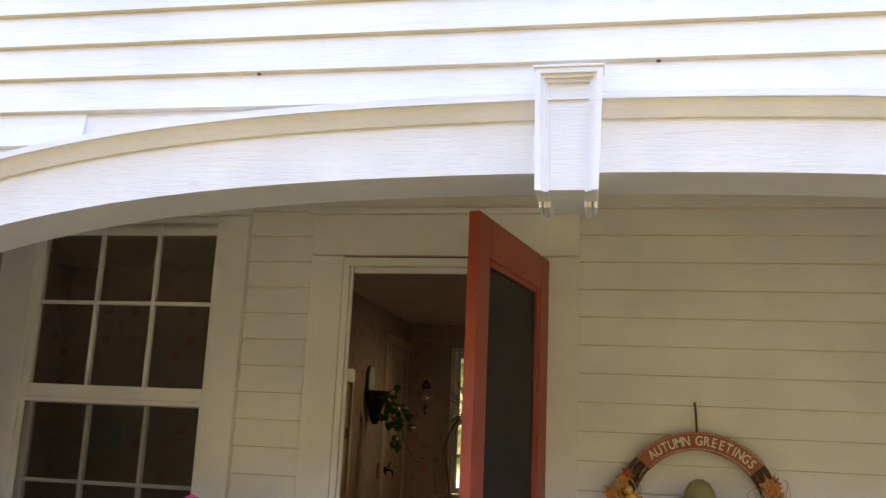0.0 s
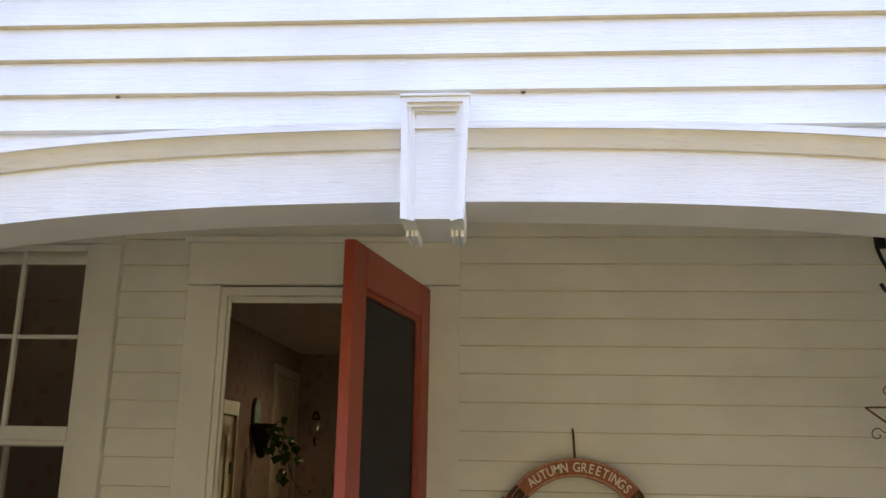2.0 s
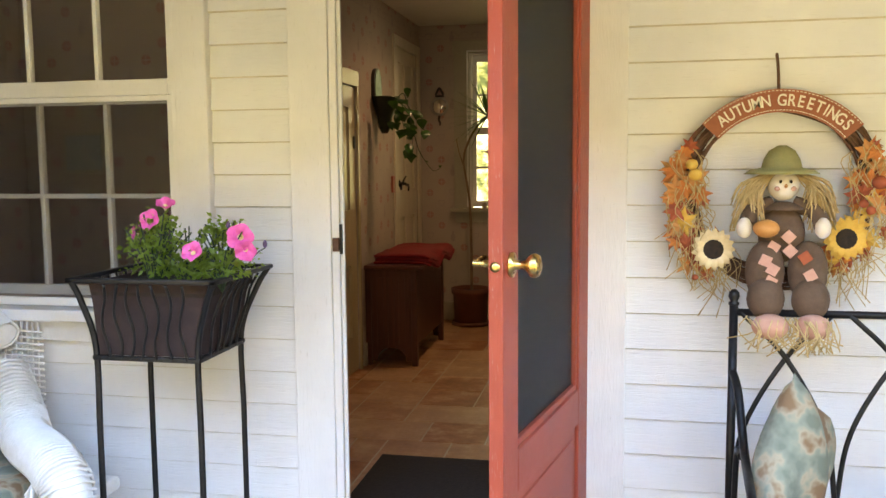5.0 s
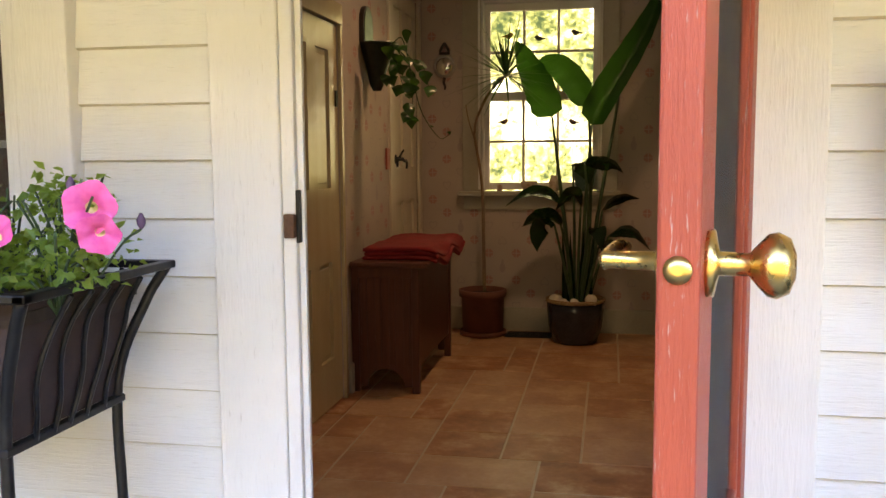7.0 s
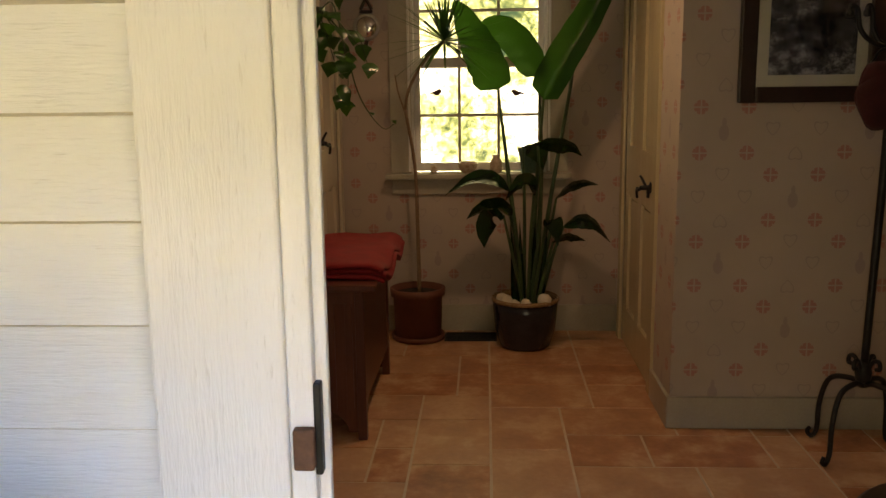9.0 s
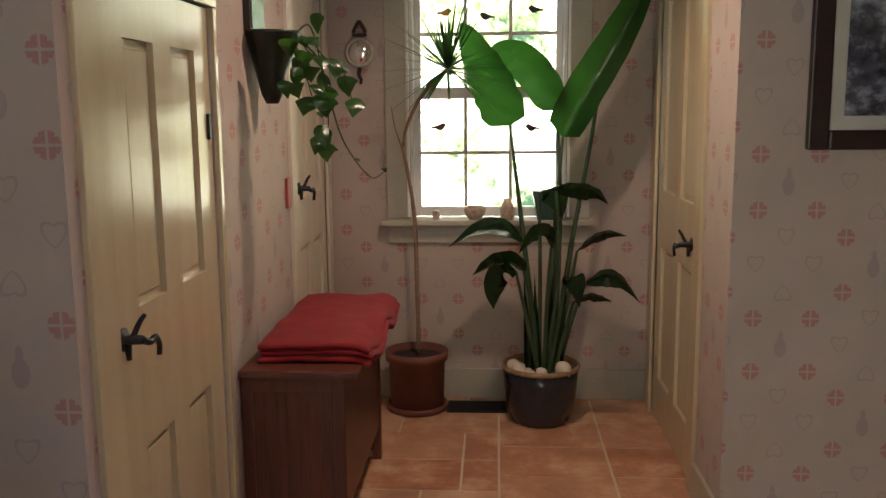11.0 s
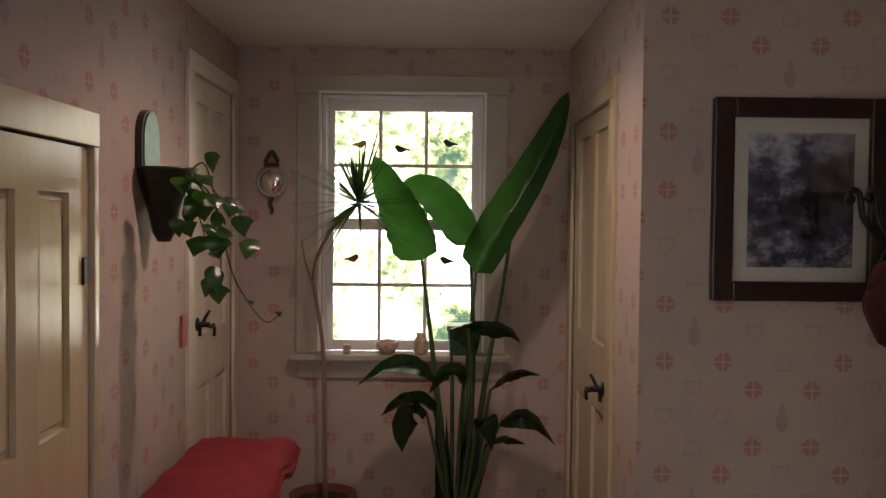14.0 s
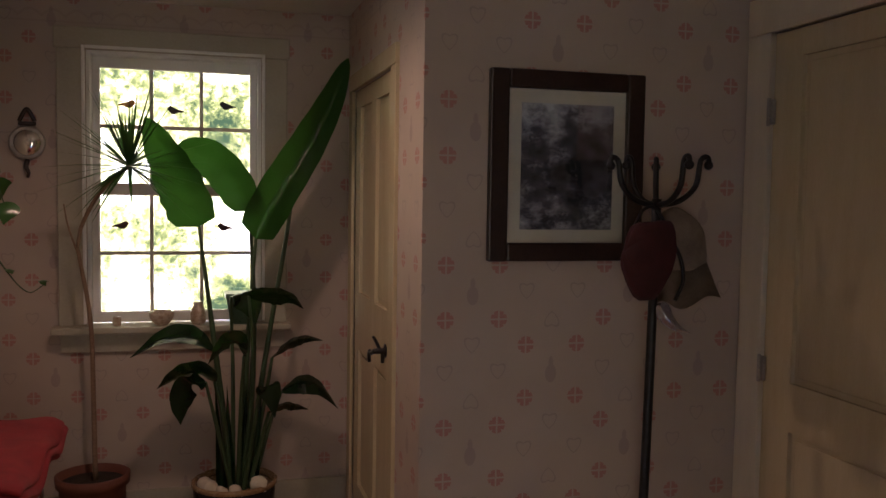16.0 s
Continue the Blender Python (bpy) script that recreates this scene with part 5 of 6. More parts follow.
def blanket():
    b = tagged(new("folded_blanket"), "folded red wool blanket on the wooden chest", "blanket")
    for a, e, c, d, z in ((-1.61, -1.245, 6.15, 6.93, 0.624), (-1.605, -1.24, 6.16, 6.93, 0.644), (-1.61, -1.25, 6.155, 6.92, 0.664)):
        bm = box(a, e, c, d, z, z + 0.019, 0.009)
        bmesh.ops.subdivide_edges(bm, edges=[q for q in bm.edges if q.calc_length() > 0.2], cuts=14, use_grid_fill=True)
        for v in bm.verts:
            v.co.z += 0.006 * noise.noise(v.co * 9) + 0.003 * math.sin(v.co.x * 21 + v.co.y * 5)
            v.co.x += 0.010 * noise.noise(v.co * 7 + Vector((3, 1, 0)))
            v.co.y += 0.014 * noise.noise(v.co * 8 + Vector((7, 2, z * 60)))
            if v.co.x > -1.29:
                v.co.z -= 0.06 * max(0, (v.co.x + 1.29) / 0.05) * (0.6 + 0.4 * math.sin(v.co.y * 16))
            v.co.z = max(v.co.z, 0.624 if v.co.x < -1.268 else 0.5)
        part("folded_layer", smooth(bm), WOOL, b)


blanket()


def dracaena():
    rng = random.Random(8)
    px, py = -1.228, 7.515
    pot = tagged(new("terracotta_pot"), "brown terracotta plant pot on the tile floor", "plant pot")
    part("body", lathe([(0.105, 0.012), (0.125, 0.02), (0.133, 0.24), (0.147, 0.245), (0.15, 0.285), (0.137, 0.288), (0.132, 0.25), (0.05, 0.24)], (px, py, 0), 32), TERRA, pot)
    part("saucer", lathe([(0.12, 0.0), (0.142, 0.004), (0.146, 0.03), (0.136, 0.032), (0.128, 0.014)], (px, py, 0), 32), TERRA, pot)
    part("soil", lathe([(0.131, 0.243), (0.128, 0.254), (0.05, 0.258)], (px, py, 0), 24), SOIL, pot)
    tree = tagged(new("dracaena_plant"), "thin bare-stemmed dracaena with spiky green crown", "dracaena")
    head = Vector((-1.057, 7.28, 1.572))
    part("trunk", tube([(px + 0.01, py, 0.25), (-1.222, 7.51, 0.6), (-1.23, 7.50, 0.94), (-1.275, 7.49, 1.24)], 0.011, 8, end=0.008), BARK, tree)
    part("upper_stem", tube([(-1.275, 7.49, 1.24), (-1.255, 7.46, 1.33), (-1.19, 7.40, 1.45), (-1.115, 7.33, 1.53), head], 0.007, 8, end=0.010), BARK, tree)
    part("dead_shoot", tube([(-1.275, 7.49, 1.22), (-1.31, 7.49, 1.33), (-1.325, 7.485, 1.42)], 0.005, 6, end=0.003), BARK, tree)
    for k in range(76):
        a = k * 2.399
        el = rng.uniform(-0.6, 1.2)
        d = Vector((math.cos(a) * math.cos(el), math.sin(a) * math.cos(el) * 0.75, math.sin(el)))
        ln = rng.uniform(0.24, 0.40)
        sag = Vector((0, 0, -rng.uniform(0.01, 0.05) * (1.2 - el)))
        part("spiky_leaf", blade([head + d * 0.01, head + d * ln * 0.5 + sag * 0.3, head + d * ln + sag], 0.015, 0.3, 0.55, steps=3, across=1), SPIKE, tree)


dracaena()


def strelitzia():
    rng = random.Random(5)
    px, py = -0.652, 7.375
    pot = tagged(new("glazed_pot"), "dark glazed round plant pot with tan rim", "plant pot")
    part("body", lathe([(0.115, 0.0), (0.13, 0.01), (0.158, 0.10), (0.168, 0.20), (0.170, 0.245), (0.155, 0.248), (0.15, 0.21), (0.05, 0.20)], (px, py, 0), 36), GLAZE, pot)
    part("rim", lathe([(0.166, 0.245), (0.177, 0.250), (0.178, 0.264), (0.170, 0.270), (0.157, 0.262), (0.156, 0.246)], (px, py, 0), 36), RIMGLAZE, pot)
    part("soil", lathe([(0.153, 0.205), (0.152, 0.228), (0.05, 0.235)], (px, py, 0), 24), SOIL, pot)
    for x, y, r in ((-0.10, -0.085, 0.034), (0.095, -0.095, 0.038), (0.0, -0.115, 0.026), (-0.055, -0.11, 0.024), (-0.12, -0.02, 0.03)):
        bm = ball((0, 0, 0), (r * 1.15, r, r * 1.0), seg=14)
        for v in bm.verts:
            v.co *= 1 + 0.22 * noise.noise(v.co * 40 + Vector((r * 900, 0, 0)))
        bmesh.ops.transform(bm, matrix=pose(px + x, py + y, 0.235 + r * 0.7, rng.uniform(0, 90), rng.uniform(0, 90), 0), verts=bm.verts)
        tagged(link_mesh("pale_stone", bm, STONE), "pale rounded stone on the pot soil", "stone", "stones in the glazed pot")
    p = tagged(new("strelitzia_plant"), "tall white bird of paradise plant with broad green leaves", "house plant")
    # (foot, stem points, leaf points, width, the way the leaf's width runs)
    specs = [
        ((-0.62, 7.38), [(-0.60, 7.38, 0.8)], [(-0.567, 7.36, 1.285), (-0.47, 7.35, 1.47), (-0.354, 7.37, 1.66), (-0.25, 7.40, 1.86), (-0.175, 7.42, 2.06)], 0.165, (0.85, -0.25, -0.4), 0.75, -0.45),
        ((-0.66, 7.36), [(-0.74, 7.36, 0.9)], [(-0.795, 7.35, 1.335), (-0.84, 7.34, 1.46), (-0.91, 7.36, 1.60), (-1.005, 7.38, 1.775)], 0.215, (0.8, -0.5, 0.4), 0.2, -0.55),
        ((-0.60, 7.42), [(-0.57, 7.42, 0.9)], [(-0.588, 7.42, 1.40), (-0.66, 7.42, 1.53), (-0.76, 7.43, 1.63), (-0.885, 7.45, 1.665)], 0.165, (0.4, -0.3, 0.9), 0.2, -0.7),
        ((-0.63, 7.34), [(-0.58, 7.30, 0.7)], [(-0.60, 7.24, 1.06), (-0.52, 7.20, 1.075), (-0.44, 7.19, 1.06), (-0.385, 7.20, 1.01)], 0.14, (0.1, 0.8, -0.6), 0.2, 0.8),
        ((-0.66, 7.36), [(-0.66, 7.33, 0.7)], [(-0.67, 7.30, 1.05), (-0.62, 7.27, 1.07), (-0.585, 7.26, 1.02), (-0.57, 7.27, 0.94)], 0.15, (0.9, 0.5, 0.1), 0.2, 0.8),
        ((-0.68, 7.35), [(-0.70, 7.34, 0.6)], [(-0.74, 7.33, 0.83), (-0.82, 7.31, 0.885), (-0.93, 7.29, 0.89), (-1.06, 7.28, 0.815)], 0.12, (0, 0.8, 0.5), 0.25, 0.8),
        ((-0.67, 7.33), [(-0.69, 7.30, 0.5)], [(-0.735, 7.26, 0.71), (-0.80, 7.23, 0.755), (-0.88, 7.22, 0.745), (-0.955, 7.22, 0.70)], 0.17, (0.1, 0.8, -0.5), 0.2, 0.8),
        ((-0.66, 7.30), [(-0.72, 7.26, 0.5)], [(-0.77, 7.22, 0.72), (-0.83, 7.20, 0.71), (-0.86, 7.19, 0.64), (-0.865, 7.19, 0.56)], 0.13, (0.8, 0.5, 0.2), 0.2, 0.8),
        ((-0.60, 7.36), [(-0.53, 7.35, 0.6)], [(-0.50, 7.33, 0.79), (-0.44, 7.31, 0.85), (-0.37, 7.30, 0.875), (-0.29, 7.30, 0.86)], 0.12, (0, 0.8, -0.5), 0.2, 0.8),
        ((-0.58, 7.36), [(-0.51, 7.34, 0.5)], [(-0.46, 7.33, 0.645), (-0.38, 7.31, 0.685), (-0.30, 7.30, 0.66), (-0.225, 7.30, 0.565)], 0.12, (0.1, 0.8, 0.5), 0.25, 0.8),
        ((-0.60, 7.32), [(-0.55, 7.27, 0.45)], [(-0.52, 7.24, 0.58), (-0.46, 7.22, 0.615), (-0.41, 7.21, 0.61), (-0.36, 7.21, 0.59)], 0.11, (0, 0.8, -0.5), 0.2, 0.8),
        ((-0.64, 7.32), [(-0.63, 7.28, 0.6)], [(-0.62, 7.22, 0.82), (-0.655, 7.19, 0.88), (-0.70, 7.18, 0.87), (-0.76, 7.18, 0.80)], 0.13, (0.2, 0.7, -0.6), 0.2, 0.8),
        ((-0.62, 7.30), [(-0.58, 7.26, 0.5)], [(-0.56, 7.21, 0.66), (-0.53, 7.19, 0.70), (-0.51, 7.18, 0.66), (-0.50, 7.18, 0.57)], 0.11, (0.9, 0.3, 0.0), 0.2, 0.8),
    ]
    for (fx, fy), mids, leafpts, width, side, fold, shape in specs:
        part("stem", tube([(fx, fy, 0.22), *mids, leafpts[0]], 0.016 if leafpts[-1][2] > 1.2 else 0.011, 8, end=0.006), STEM, p)
        # leaves that end low take the darker copy with shade in its colour
        part("leaf", blade(leafpts, width, fold, shape, side=side, steps=6, across=4, wave=0.08 if leafpts[-1][2] > 1.2 else 0.04), LEAF if leafpts[-1][2] > 1.2 else SHADELEAF, p)
    part("stem", tube([(-0.60, 7.40, 0.22), (-0.52, 7.40, 0.8), (-0.44, 7.39, 1.28), (-0.41, 7.38, 1.52)], 0.013, 8, end=0.007), STEM, p)
    for dx in (-0.02, 0.03, 0.07, -0.05):
        part("sheath", blade([(px + dx, py - 0.03, 0.22), (px + dx * 1.2, py - 0.04, 0.4), (px + dx * 1.6, py - 0.04, 0.68)], 0.045, 0.8, 0.5, side=(1, 0, 0), across=2), SHADELEAF, p)


strelitzia()


def wall_bracket():
    rng = random.Random(3)
    b = tagged(new("mirror_wall_pocket"), "arched wall mirror with green planter pocket", "wall planter")
    y, x = 6.40, LEFT
    out = [(-0.085, 1.66), (0.085, 1.66)] + [(0.085 * math.cos(a), 1.755 + 0.085 * math.sin(a)) for a in [k * math.pi / 12 for k in range(13)]]
    turn = Matrix.Translation((x, y, 0)) @ Matrix.Rotation(radians(90), 4, "Z")
    bm = prism(out, -0.022, 0)
    bmesh.ops.transform(bm, matrix=turn, verts=bm.verts)
    part("frame", bm, FRAMEWOOD, b)
    bm = prism([(u * 0.86, 1.66 + (v - 1.66) * 0.93 + 0.004) for u, v in out], -0.026, -0.0225)
    bmesh.ops.transform(bm, matrix=turn, verts=bm.verts)
    part("mirror", bm, GREENMIRROR, b, "green tinted mirror glass")
    bm = lathe([(0.02, -0.23), (0.035, -0.20), (0.05, -0.13), (0.085, -0.05), (0.10, -0.01), (0.105, 0.0), (0.085, 0.0), (0.07, -0.03)], (0, 0, 0), 20)
    for v in bm.verts:
        v.co.x = max(v.co.x, -0.06)
    bmesh.ops.transform(bm, matrix=Matrix.Translation((x + 0.062, y, 1.66)), verts=bm.verts)
    part("pocket", bm, plain("green_bronze_glaze", (0.008, 0.012, 0.006), (0.026, 0.03, 0.014), 0.35, 0.3, 20), b, "dark green glazed pocket")
    v = tagged(new("pothos_plant"), "trailing green pothos hanging from the wall planter", "trailing plant")

    def at(px, py, yy):
        # places in the plane that the vines hang in
        return Vector((-1.505 + (px - 530) * 0.00158, 6.30 + yy, 1.463 - (py - 350) * 0.00154))

    vines = [[(545, 235), (570, 215), (585, 260), (600, 330), (608, 400), (600, 470)], [(545, 240), (575, 250), (610, 290), (640, 330)], [(550, 240), (590, 290), (625, 420), (650, 480), (690, 525), (718, 512)], [(540, 235), (560, 300), (575, 370)], [(545, 230), (580, 280), (630, 290), (655, 370)]]
    for line in vines:
        part("vine", tube([at(px, py, 0.02 * math.sin(px * 0.1)) for px, py in line], 0.0035, 5, end=0.0015), STEM, v)
    leaves = [((597, 195), (590, 235), 0.05), ((568, 358), (562, 398), 0.075), ((608, 355), (606, 402), 0.085), ((630, 285), (622, 322), 0.08), ((648, 318), (645, 360), 0.075), ((664, 362), (660, 402), 0.065), ((595, 415), (612, 470), 0.06),
              ((605, 455), (596, 495), 0.075), ((585, 300), (570, 330), 0.07), ((560, 280), (545, 320), 0.06), ((655, 485), (668, 492), 0.03), ((716, 503), (722, 514), 0.028), ((540, 330), (542, 362), 0.07), ((605, 320), (585, 345), 0.06), ((520, 325), (518, 362), 0.06),
              ((555, 235), (572, 262), 0.06), ((575, 240), (598, 262), 0.055), ((538, 245), (530, 280), 0.065), ((570, 270), (556, 300), 0.07), ((595, 275), (606, 306), 0.06), ((550, 305), (536, 340), 0.065), ((590, 335), (604, 362), 0.06), ((625, 345), (612, 372), 0.055), ((612, 385), (590, 402), 0.06), ((588, 440), (578, 478), 0.06)]
    for (ax, ay), (bx, by), w in leaves:
        p0, p2 = at(ax, ay, rng.uniform(-0.06, 0.05)), at(bx, by, rng.uniform(-0.06, 0.05))
        mid = p0.lerp(p2, 0.5) + Vector((0, -0.012, 0.006))
        part("heart_leaf", blade([p0, mid, p2], w, 0.2, 0.62, side=(0.8 + rng.uniform(-0.3, 0.2), 0.5, rng.uniform(-0.3, 0.3)), steps=4, across=3), IVY, v)


wall_bracket()


def hand_mirror():
    m = tagged(new("hanging_mirror"), "small round pewter mirror hung on the wallpaper", "mirror")
    x, y, z = -1.49, FAR - 0.004, 1.672
    turn = Matrix.Translation((x, y, z)) @ Matrix.Rotation(radians(90), 4, "X")
    bm = lathe([(0.055, 0.0), (0.070, 0.002), (0.072, 0.010), (0.064, 0.016), (0.052, 0.010)], segments=28)
    bmesh.ops.transform(bm, matrix=turn, verts=bm.verts)
    part("ring", bm, PEWTER, m)
    bm = lathe([(0.054, 0.010), (0.053, 0.0175), (0.01, 0.018)], segments=28)
    bmesh.ops.transform(bm, matrix=turn, verts=bm.verts)
    part("mirror", bm, MIRROR, m)
    bm = box(x - 0.035, x + 0.035, y - 0.014, y, z + 0.072, z + 0.088, 0.004)
    tube([(x - 0.03, y - 0.008, z + 0.09), (x - 0.015, y - 0.01, z + 0.12), (x, y - 0.01, z + 0.14), (x + 0.015, y - 0.01, z + 0.12), (x + 0.03, y - 0.008, z + 0.09)], 0.009, 8, bm)
    part("crest", bm, FRAMEWOOD, m)
    bm = tube([(x, y - 0.008, z - 0.07), (x - 0.006, y - 0.01, z - 0.10), (x + 0.004, y - 0.01, z - 0.125), (x, y - 0.008, z - 0.145)], 0.011, 8, end=0.006)
    part("handle", bm, FRAMEWOOD, m)


hand_mirror()

# the light switch plate on the corner of the far door's casing
tagged(link_mesh("switch_plate", box(LEFT, LEFT + 0.012, 6.775, 6.835, 1.04, 1.155, 0.004), REDPLASTIC), "narrow red plate on the passage wall", "wall plate")


# ---- on the window ----
def suncatcher(at, flip, scale, mat):
    """A flat bird with a pointed tail, stuck to the pane."""
    out = [(-0.040, 0.004), (-0.034, 0.016), (-0.022, 0.024), (-0.010, 0.018), (0.006, 0.010), (0.028, 0.003), (0.05, -0.004), (0.046, -0.010), (0.022, -0.010), (0.004, -0.020), (-0.016, -0.020), (-0.028, -0.008), (-0.033, 0.002)]
    bm = prism([(at[0] + flip * u * scale, at[1] + v * scale) for u, v in out], 7.725, 7.729)
    tagged(link_mesh("bird_suncatcher", bm, mat), "small bird-shaped suncatcher on the window pane", "suncatcher", "birds on the window")


for at, f, mat in (((-1.095, 1.855), -1, GOLD), ((-0.90, 1.835), 1, BLACKBIRD), ((-0.675, 1.863), 1, BLACKBIRD), ((-1.125, 1.325), -1, TWIG), ((-0.685, 1.318), 1, TWIG)):
    suncatcher(at, f, 0.82, mat)
bowl = lathe([(0.028, 0), (0.032, 0.006), (0.050, 0.03), (0.054, 0.052), (0.048, 0.062), (0.040, 0.058), (0.036, 0.05)], (-0.955, 7.655, 0.89), 24)
tagged(link_mesh("fluted_bowl", bowl, PORCELAIN), "small flowered porcelain bowl on the sill", "bowl")
vase = lathe([(0.024, 0), (0.032, 0.01), (0.034, 0.05), (0.026, 0.075), (0.02, 0.082), (0.024, 0.098), (0.014, 0.098)], (-0.80, 7.655, 0.89), 20)
tagged(link_mesh("small_vase", vase, PORCELAIN), "small flowered porcelain vase on the sill", "vase")
cup = lathe([(0.014, 0), (0.018, 0.004), (0.018, 0.034), (0.014, 0.042), (0.008, 0.04)], (-1.14, 7.655, 0.89), 16)
tagged(link_mesh("tiny_jar", cup, PORCELAIN), "tiny porcelain jar on the sill", "jar")


pot = tagged(new("green_sill_pot"), "square green glazed pot on the window sill", "plant pot")
bm = bmesh.new()
bmesh.ops.create_cone(bm, cap_ends=True, segments=4, radius1=0.068, radius2=0.098, depth=0.125, matrix=pose(-0.612, 7.665, 0.9525, 0, 0, 45))
SILLGREEN = plain("green_pot_glaze", (0.02, 0.05, 0.03), (0.05, 0.10, 0.06), 0.3, 0, 14)
part("body", bm, SILLGREEN, pot)
part("rim", box(-0.684, -0.540, 7.594, 7.736, 1.006, 1.028, 0.004), SILLGREEN, pot)


# ---- the picture and the coat rack ----
def picture():
    p = tagged(new("framed_picture"), "dark framed grey winter print with cream mat", "picture")
    x0, x1, z0, z1, y = 0.075, 0.60, 1.277, 1.876, JOG
    for s in ((x0, x0 + 0.062, z0, z1), (x1 - 0.062, x1, z0, z1), (x0 + 0.062, x1 - 0.062, z0, z0 + 0.058), (x0 + 0.062, x1 - 0.062, z1 - 0.058, z1)):
        part("frame", box(s[0], s[1], y - 0.032, y - 0.002, s[2], s[3], 0.006), FRAMEWOOD, p)
    part("mat", box(x0 + 0.058, x1 - 0.058, y - 0.014, y - 0.008, z0 + 0.054, z1 - 0.054), plain("cream_mat_board", (0.52, 0.48, 0.40), (0.60, 0.56, 0.48), 0.8), p)
    part("print", box(0.182, 0.496, y - 0.0165, y - 0.0145, 1.377, 1.774), PRINT, p, "grey winter landscape print")
    part("glazing", box(x0 + 0.06, x1 - 0.06, y - 0.022, y - 0.020, z0 + 0.056, z1 - 0.056), GLASS, p).visible_shadow = False


picture()


def coat_rack():
    c = tagged(new("coat_rack"), "black wrought iron coat rack with curled hooks", "coat rack")
    x, y = 0.52, 5.985
    part("pole", tube([(x - 0.02, y, 0.30), (x - 0.005, y, 1.0), (x, y, 1.48)], 0.014, 10), IRON, c)
    bm = lathe([(0.014, -0.04), (0.026, -0.03), (0.03, 0.0), (0.022, 0.03), (0.014, 0.04)], (x - 0.02, y, 0.32), 14)
    part("collar", bm, IRON, c)
    for k in range(4):
        a = radians(35 + 90 * k)
        d = Vector((math.cos(a), math.sin(a), 0))
        o = Vector((x - 0.02, y, 0))
        part("foot", tube([o + Vector((0, 0, 0.27)), o + d * 0.05 + Vector((0, 0, 0.285)), o + d * 0.13 + Vector((0, 0, 0.26)), o + d * 0.165 + Vector((0, 0, 0.16)), o + d * 0.17 + Vector((0, 0, 0.05)), o + d * 0.19 + Vector((0, 0, 0.014)), o + d * 0.21 + Vector((0, 0, 0.025)), o + d * 0.20 + Vector((0, 0, 0.042))], 0.011, 8, end=0.008), IRON, c)
        part("scroll", tube([o + Vector((0, 0, 0.28)), o + d * 0.03 + Vector((0, 0, 0.36)), o + d * 0.055 + Vector((0, 0, 0.37)), o + d * 0.06 + Vector((0, 0, 0.345)), o + d * 0.045 + Vector((0, 0, 0.34))], 0.008, 8), IRON, c)
    top = Vector((x, y, 1.46))
    for dx, dy, h in ((0.15, 0.0, 0.135), (0.05, 0.1, 0.13), (-0.075, 0.03, 0.13), (-0.15, -0.03, 0.125), (0.02, -0.12, 0.13)):
        d = Vector((dx, dy, 0))
        u = Vector((0, 0, 1))
        part("hook", tube([top, top + d * 0.5 + u * 0.015, top + d * 0.85 + u * 0.06, top + d * 0.95 + u * h, top + d * 1.1 + u * (h + 0.012), top + d * 1.15 + u * (h - 0.01)], 0.009, 8, end=0.008), IRON, c)
        part("hook_ball", ball(top + d * 1.13 + u * (h - 0.012), (0.014, 0.014, 0.014)), IRON, c)
    # a cap and a sun hat hung one over the other
    cap = tagged(new("baseball_cap"), "dark red cap with shiny peak hung on the coat rack", "cap")
    for k in range(6):
        # six sewn panels that meet at the button
        bm = bmesh.new()
        rows = []
        for i in range(9):
            row = []
            for j in range(5):
                lat, lon = radians(90 - 100 * i / 8), radians(60 * k + 60 * j / 4)
                seam = 1 - 0.035 * (abs(j - 2) / 2) ** 4
                q = Vector((0.082 * math.cos(lat) * math.cos(lon), 0.072 * math.cos(lat) * math.sin(lon), 0.105 * math.sin(lat))) * seam
                q *= 1 + 0.16 * noise.noise(q * 16)
                row.append(bm.verts.new(q))
            rows.append(row)
        for p, q in zip(rows, rows[1:]):
            for j in range(4):
                bm.faces.new((p[j], p[j + 1], q[j + 1], q[j])).smooth = True
        bmesh.ops.remove_doubles(bm, verts=bm.verts, dist=0.0004)
        bmesh.ops.transform(bm, matrix=pose(0.465, 5.895, 1.31, 0, -78, 8) @ Matrix.Diagonal((1.5, 1, 1, 1)), verts=bm.verts)
        part("crown_panel", bm, REDFELT, cap)
    part("strap", tube([(0.50, 5.93, 1.40), (0.545, 5.90, 1.33), (0.56, 5.89, 1.25), (0.53, 5.88, 1.19)], 0.006, 6), IRON, cap, "black adjusting strap")
    part("loop", tube([(0.42, 5.93, 1.40), (0.455, 5.94, 1.45), (0.50, 5.95, 1.45), (0.53, 5.93, 1.39)], 0.005, 6), IRON, cap)
    bm = blade([(0.475, 5.87, 1.185), (0.485, 5.855, 1.15), (0.515, 5.845, 1.118), (0.56, 5.84, 1.10)], 0.045, 0.5, 0.5, side=(0.4, -0.2, 0.7))
    bmesh.ops.solidify(bm, geom=bm.faces, thickness=0.003)
    part("peak", bm, plain("shiny_silver_visor", (0.55, 0.57, 0.62), (0.72, 0.74, 0.78), 0.16, 0.9), cap, "shiny silver curved peak")
    hat = tagged(new("sun_hat"), "soft taupe canvas sun hat hung on the coat rack", "hat")
    bm = ball((0, 0, 0), (0.085, 0.07, 0.11), seg=32)
    for v in bm.verts:
        v.co *= 1 + 0.2 * noise.noise(v.co * 13 + Vector((4, 0, 0)))
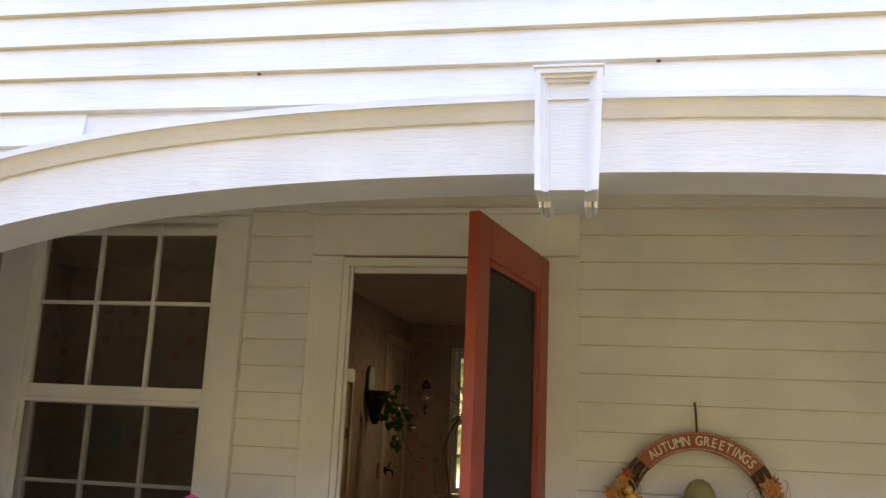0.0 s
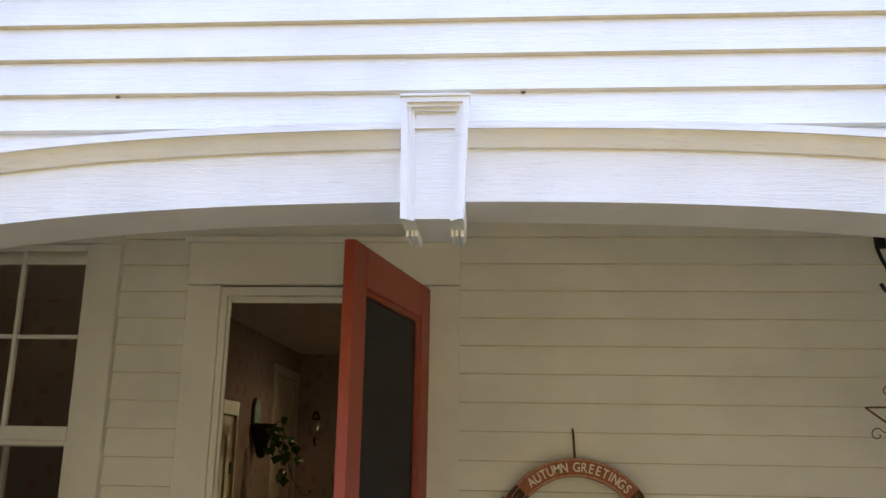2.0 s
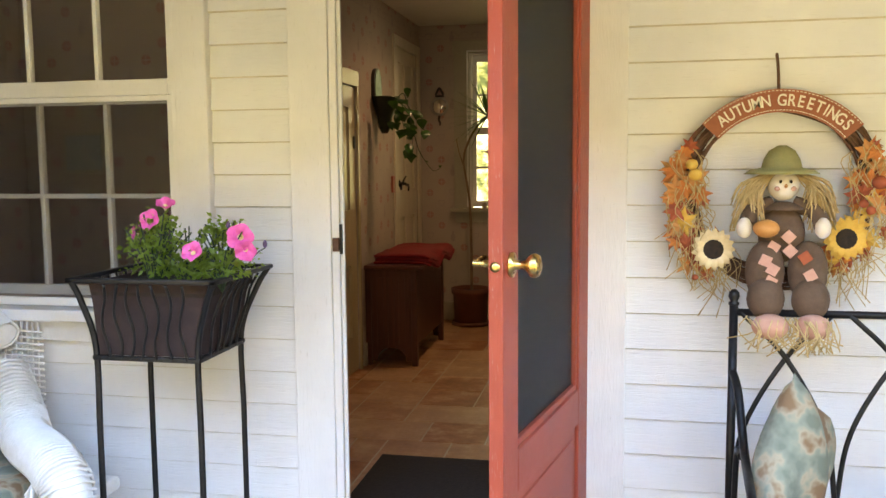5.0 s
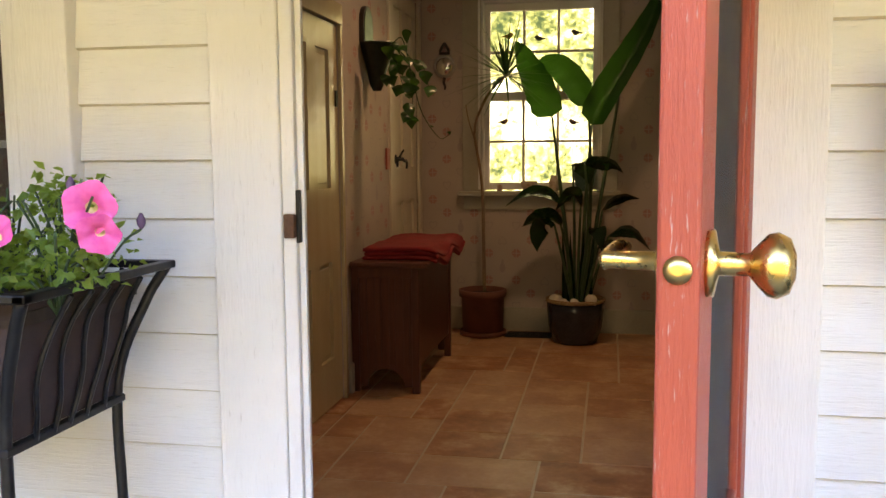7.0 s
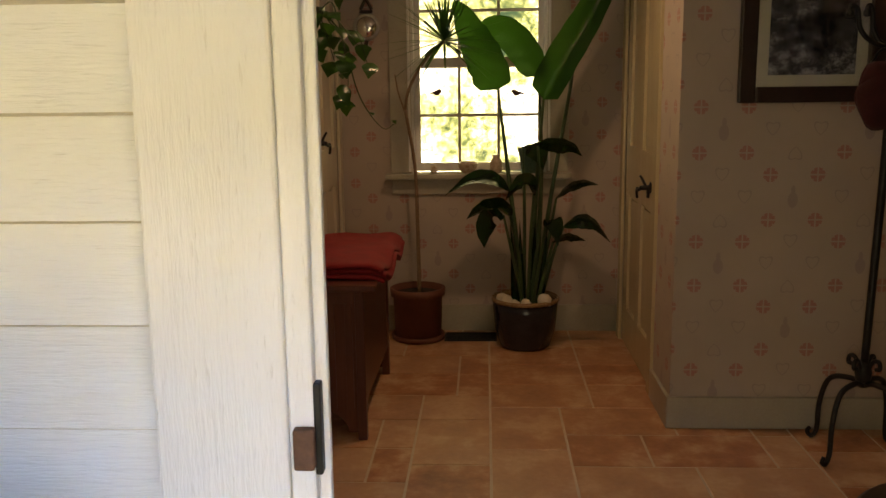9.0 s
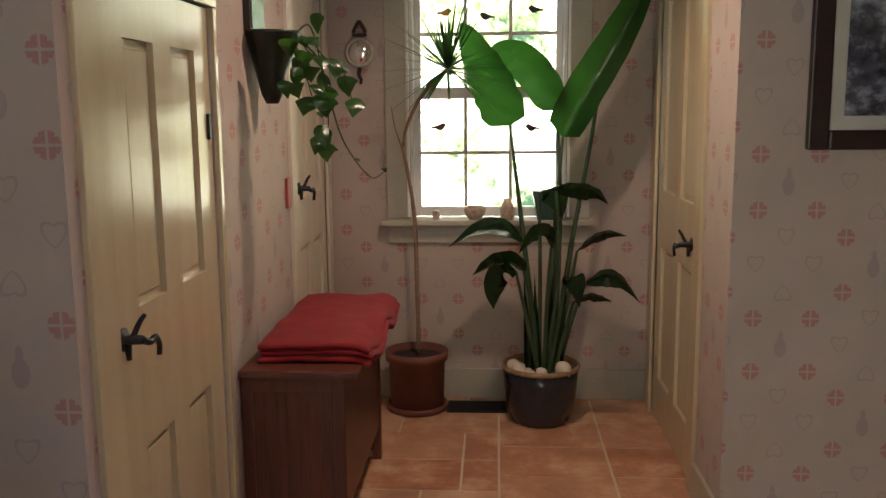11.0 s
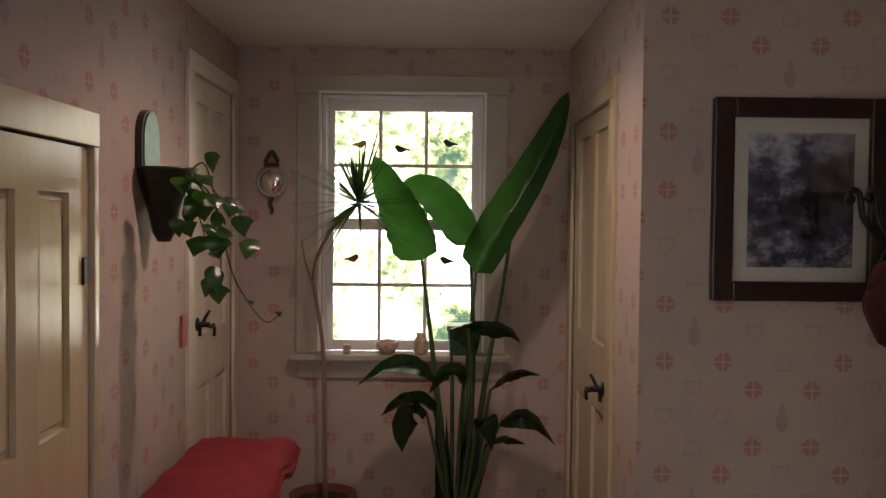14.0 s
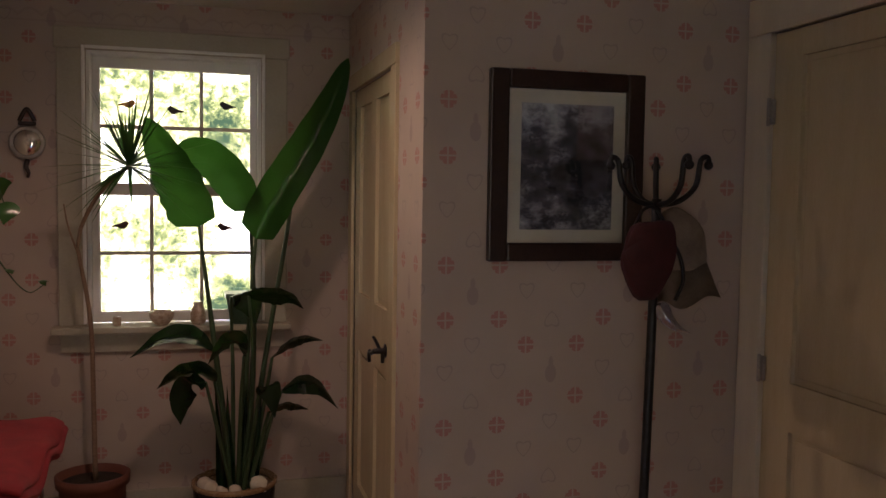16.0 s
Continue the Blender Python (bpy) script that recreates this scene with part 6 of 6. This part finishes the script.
    bmesh.ops.transform(bm, matrix=pose(0.60, 5.99, 1.34, 0, -12, 0), verts=bm.verts)
    part("crown", bm, TANHAT, hat)
    bm = bmesh.new()
    rings = [[bm.verts.new(((0.075 + 0.022 * f) * math.cos(a) * (1 + 0.08 * math.sin(5 * a) * f), (0.06 + 0.03 * f) * math.sin(a), -0.05 - 0.10 * f + 0.012 * math.sin(4 * a + 1) * f)) for a in [k * math.tau / 36 for k in range(36)]] for f in (0, 0.33, 0.66, 1.0)]
    for p, q in zip(rings, rings[1:]):
        for k in range(36):
            bm.faces.new((p[k], p[(k + 1) % 36], q[(k + 1) % 36], q[k])).smooth = True
    bmesh.ops.solidify(bm, geom=bm.faces, thickness=0.003)
    bmesh.ops.transform(bm, matrix=pose(0.605, 5.99, 1.33, 0, -12, 0), verts=bm.verts)
    part("brim", bm, TANHAT, hat)


coat_rack()


def stool():
    s = tagged(new("round_stool"), "dark round wooden stool", "stool")
    c = (0.35, 4.85)
    part("seat", lathe([(0.30, 0.0), (0.325, 0.01), (0.325, 0.03), (0.31, 0.04), (0.1, 0.043)], (*c, 0.26), 36), FRAMEWOOD, s)
    for k in range(4):
        a = radians(45 + 90 * k)
        part("leg", tube([(c[0] + 0.2 * math.cos(a), c[1] + 0.2 * math.sin(a), 0.262), (c[0] + 0.25 * math.cos(a), c[1] + 0.25 * math.sin(a), 0.0)], 0.02, 8, steps=0), FRAMEWOOD, s)


stool()
tagged(link_mesh("door_mat", box(-1.10, -0.20, 3.93, 4.47, 0.0, 0.014, 0.004), DARKFLOOR), "dark coir mat inside the door", "mat")

sketch = tagged(new("framed_sketch"), "small framed blue sketch in the front room", "picture")
part("frame", box(-2.97, -2.73, 5.085, 5.098, 1.20, 1.42, 0.004), GREYTRIM, sketch)
part("sheet", box(-2.95, -2.75, 5.080, 5.084, 1.22, 1.40), plain("blue_grey_sketch", (0.20, 0.26, 0.30), (0.45, 0.46, 0.44), 0.6, 0, 14), sketch)

# ---- floor tiles ----
rng = random.Random(21)
MOD, X0, Y0 = 0.1465, -0.988 - 16 * 0.1465, 5.873 - 14 * 0.1465
COLS, ROWS_ = 30, 28
taken, meshes = set(), {}
shapes = [(3, 2), (2, 3), (2, 2), (2, 2), (3, 2), (2, 1), (1, 2), (1, 1)]
for r in range(ROWS_):
    for c in range(COLS):
        if (c, r) in taken:
            continue
        order = shapes[:5]
        rng.shuffle(order)
        for w, h in order + [(2, 1), (1, 2), (1, 1)]:
            cells = [(c + i, r + k) for i in range(w) for k in range(h)]
            if all(q not in taken and q[0] < COLS and q[1] < ROWS_ for q in cells):
                break
        taken.update(cells)
        xa, xb = max(X0 + c * MOD, -3.2), min(X0 + (c + w) * MOD, EAST)
        ya, yb = max(Y0 + r * MOD, 3.90), min(Y0 + (r + h) * MOD, FAR)
        if xb - xa < 0.02 or yb - ya < 0.02 or (ya > 5.2 and xb < LEFT) or (ya > JOG and xa > RIGHT):
            continue
        bm = box(xa + 0.0035, xb - 0.0035, ya + 0.0035, yb - 0.0035, -0.008, 0.0 + rng.uniform(-0.001, 0.001))
        for v in bm.verts:
            if v.co.z > -0.004:
                v.co.x += 0.002 if v.co.x < (xa + xb) / 2 else -0.002
                v.co.y += 0.002 if v.co.y < (ya + yb) / 2 else -0.002
        part("tile", bm, TILE, floor)
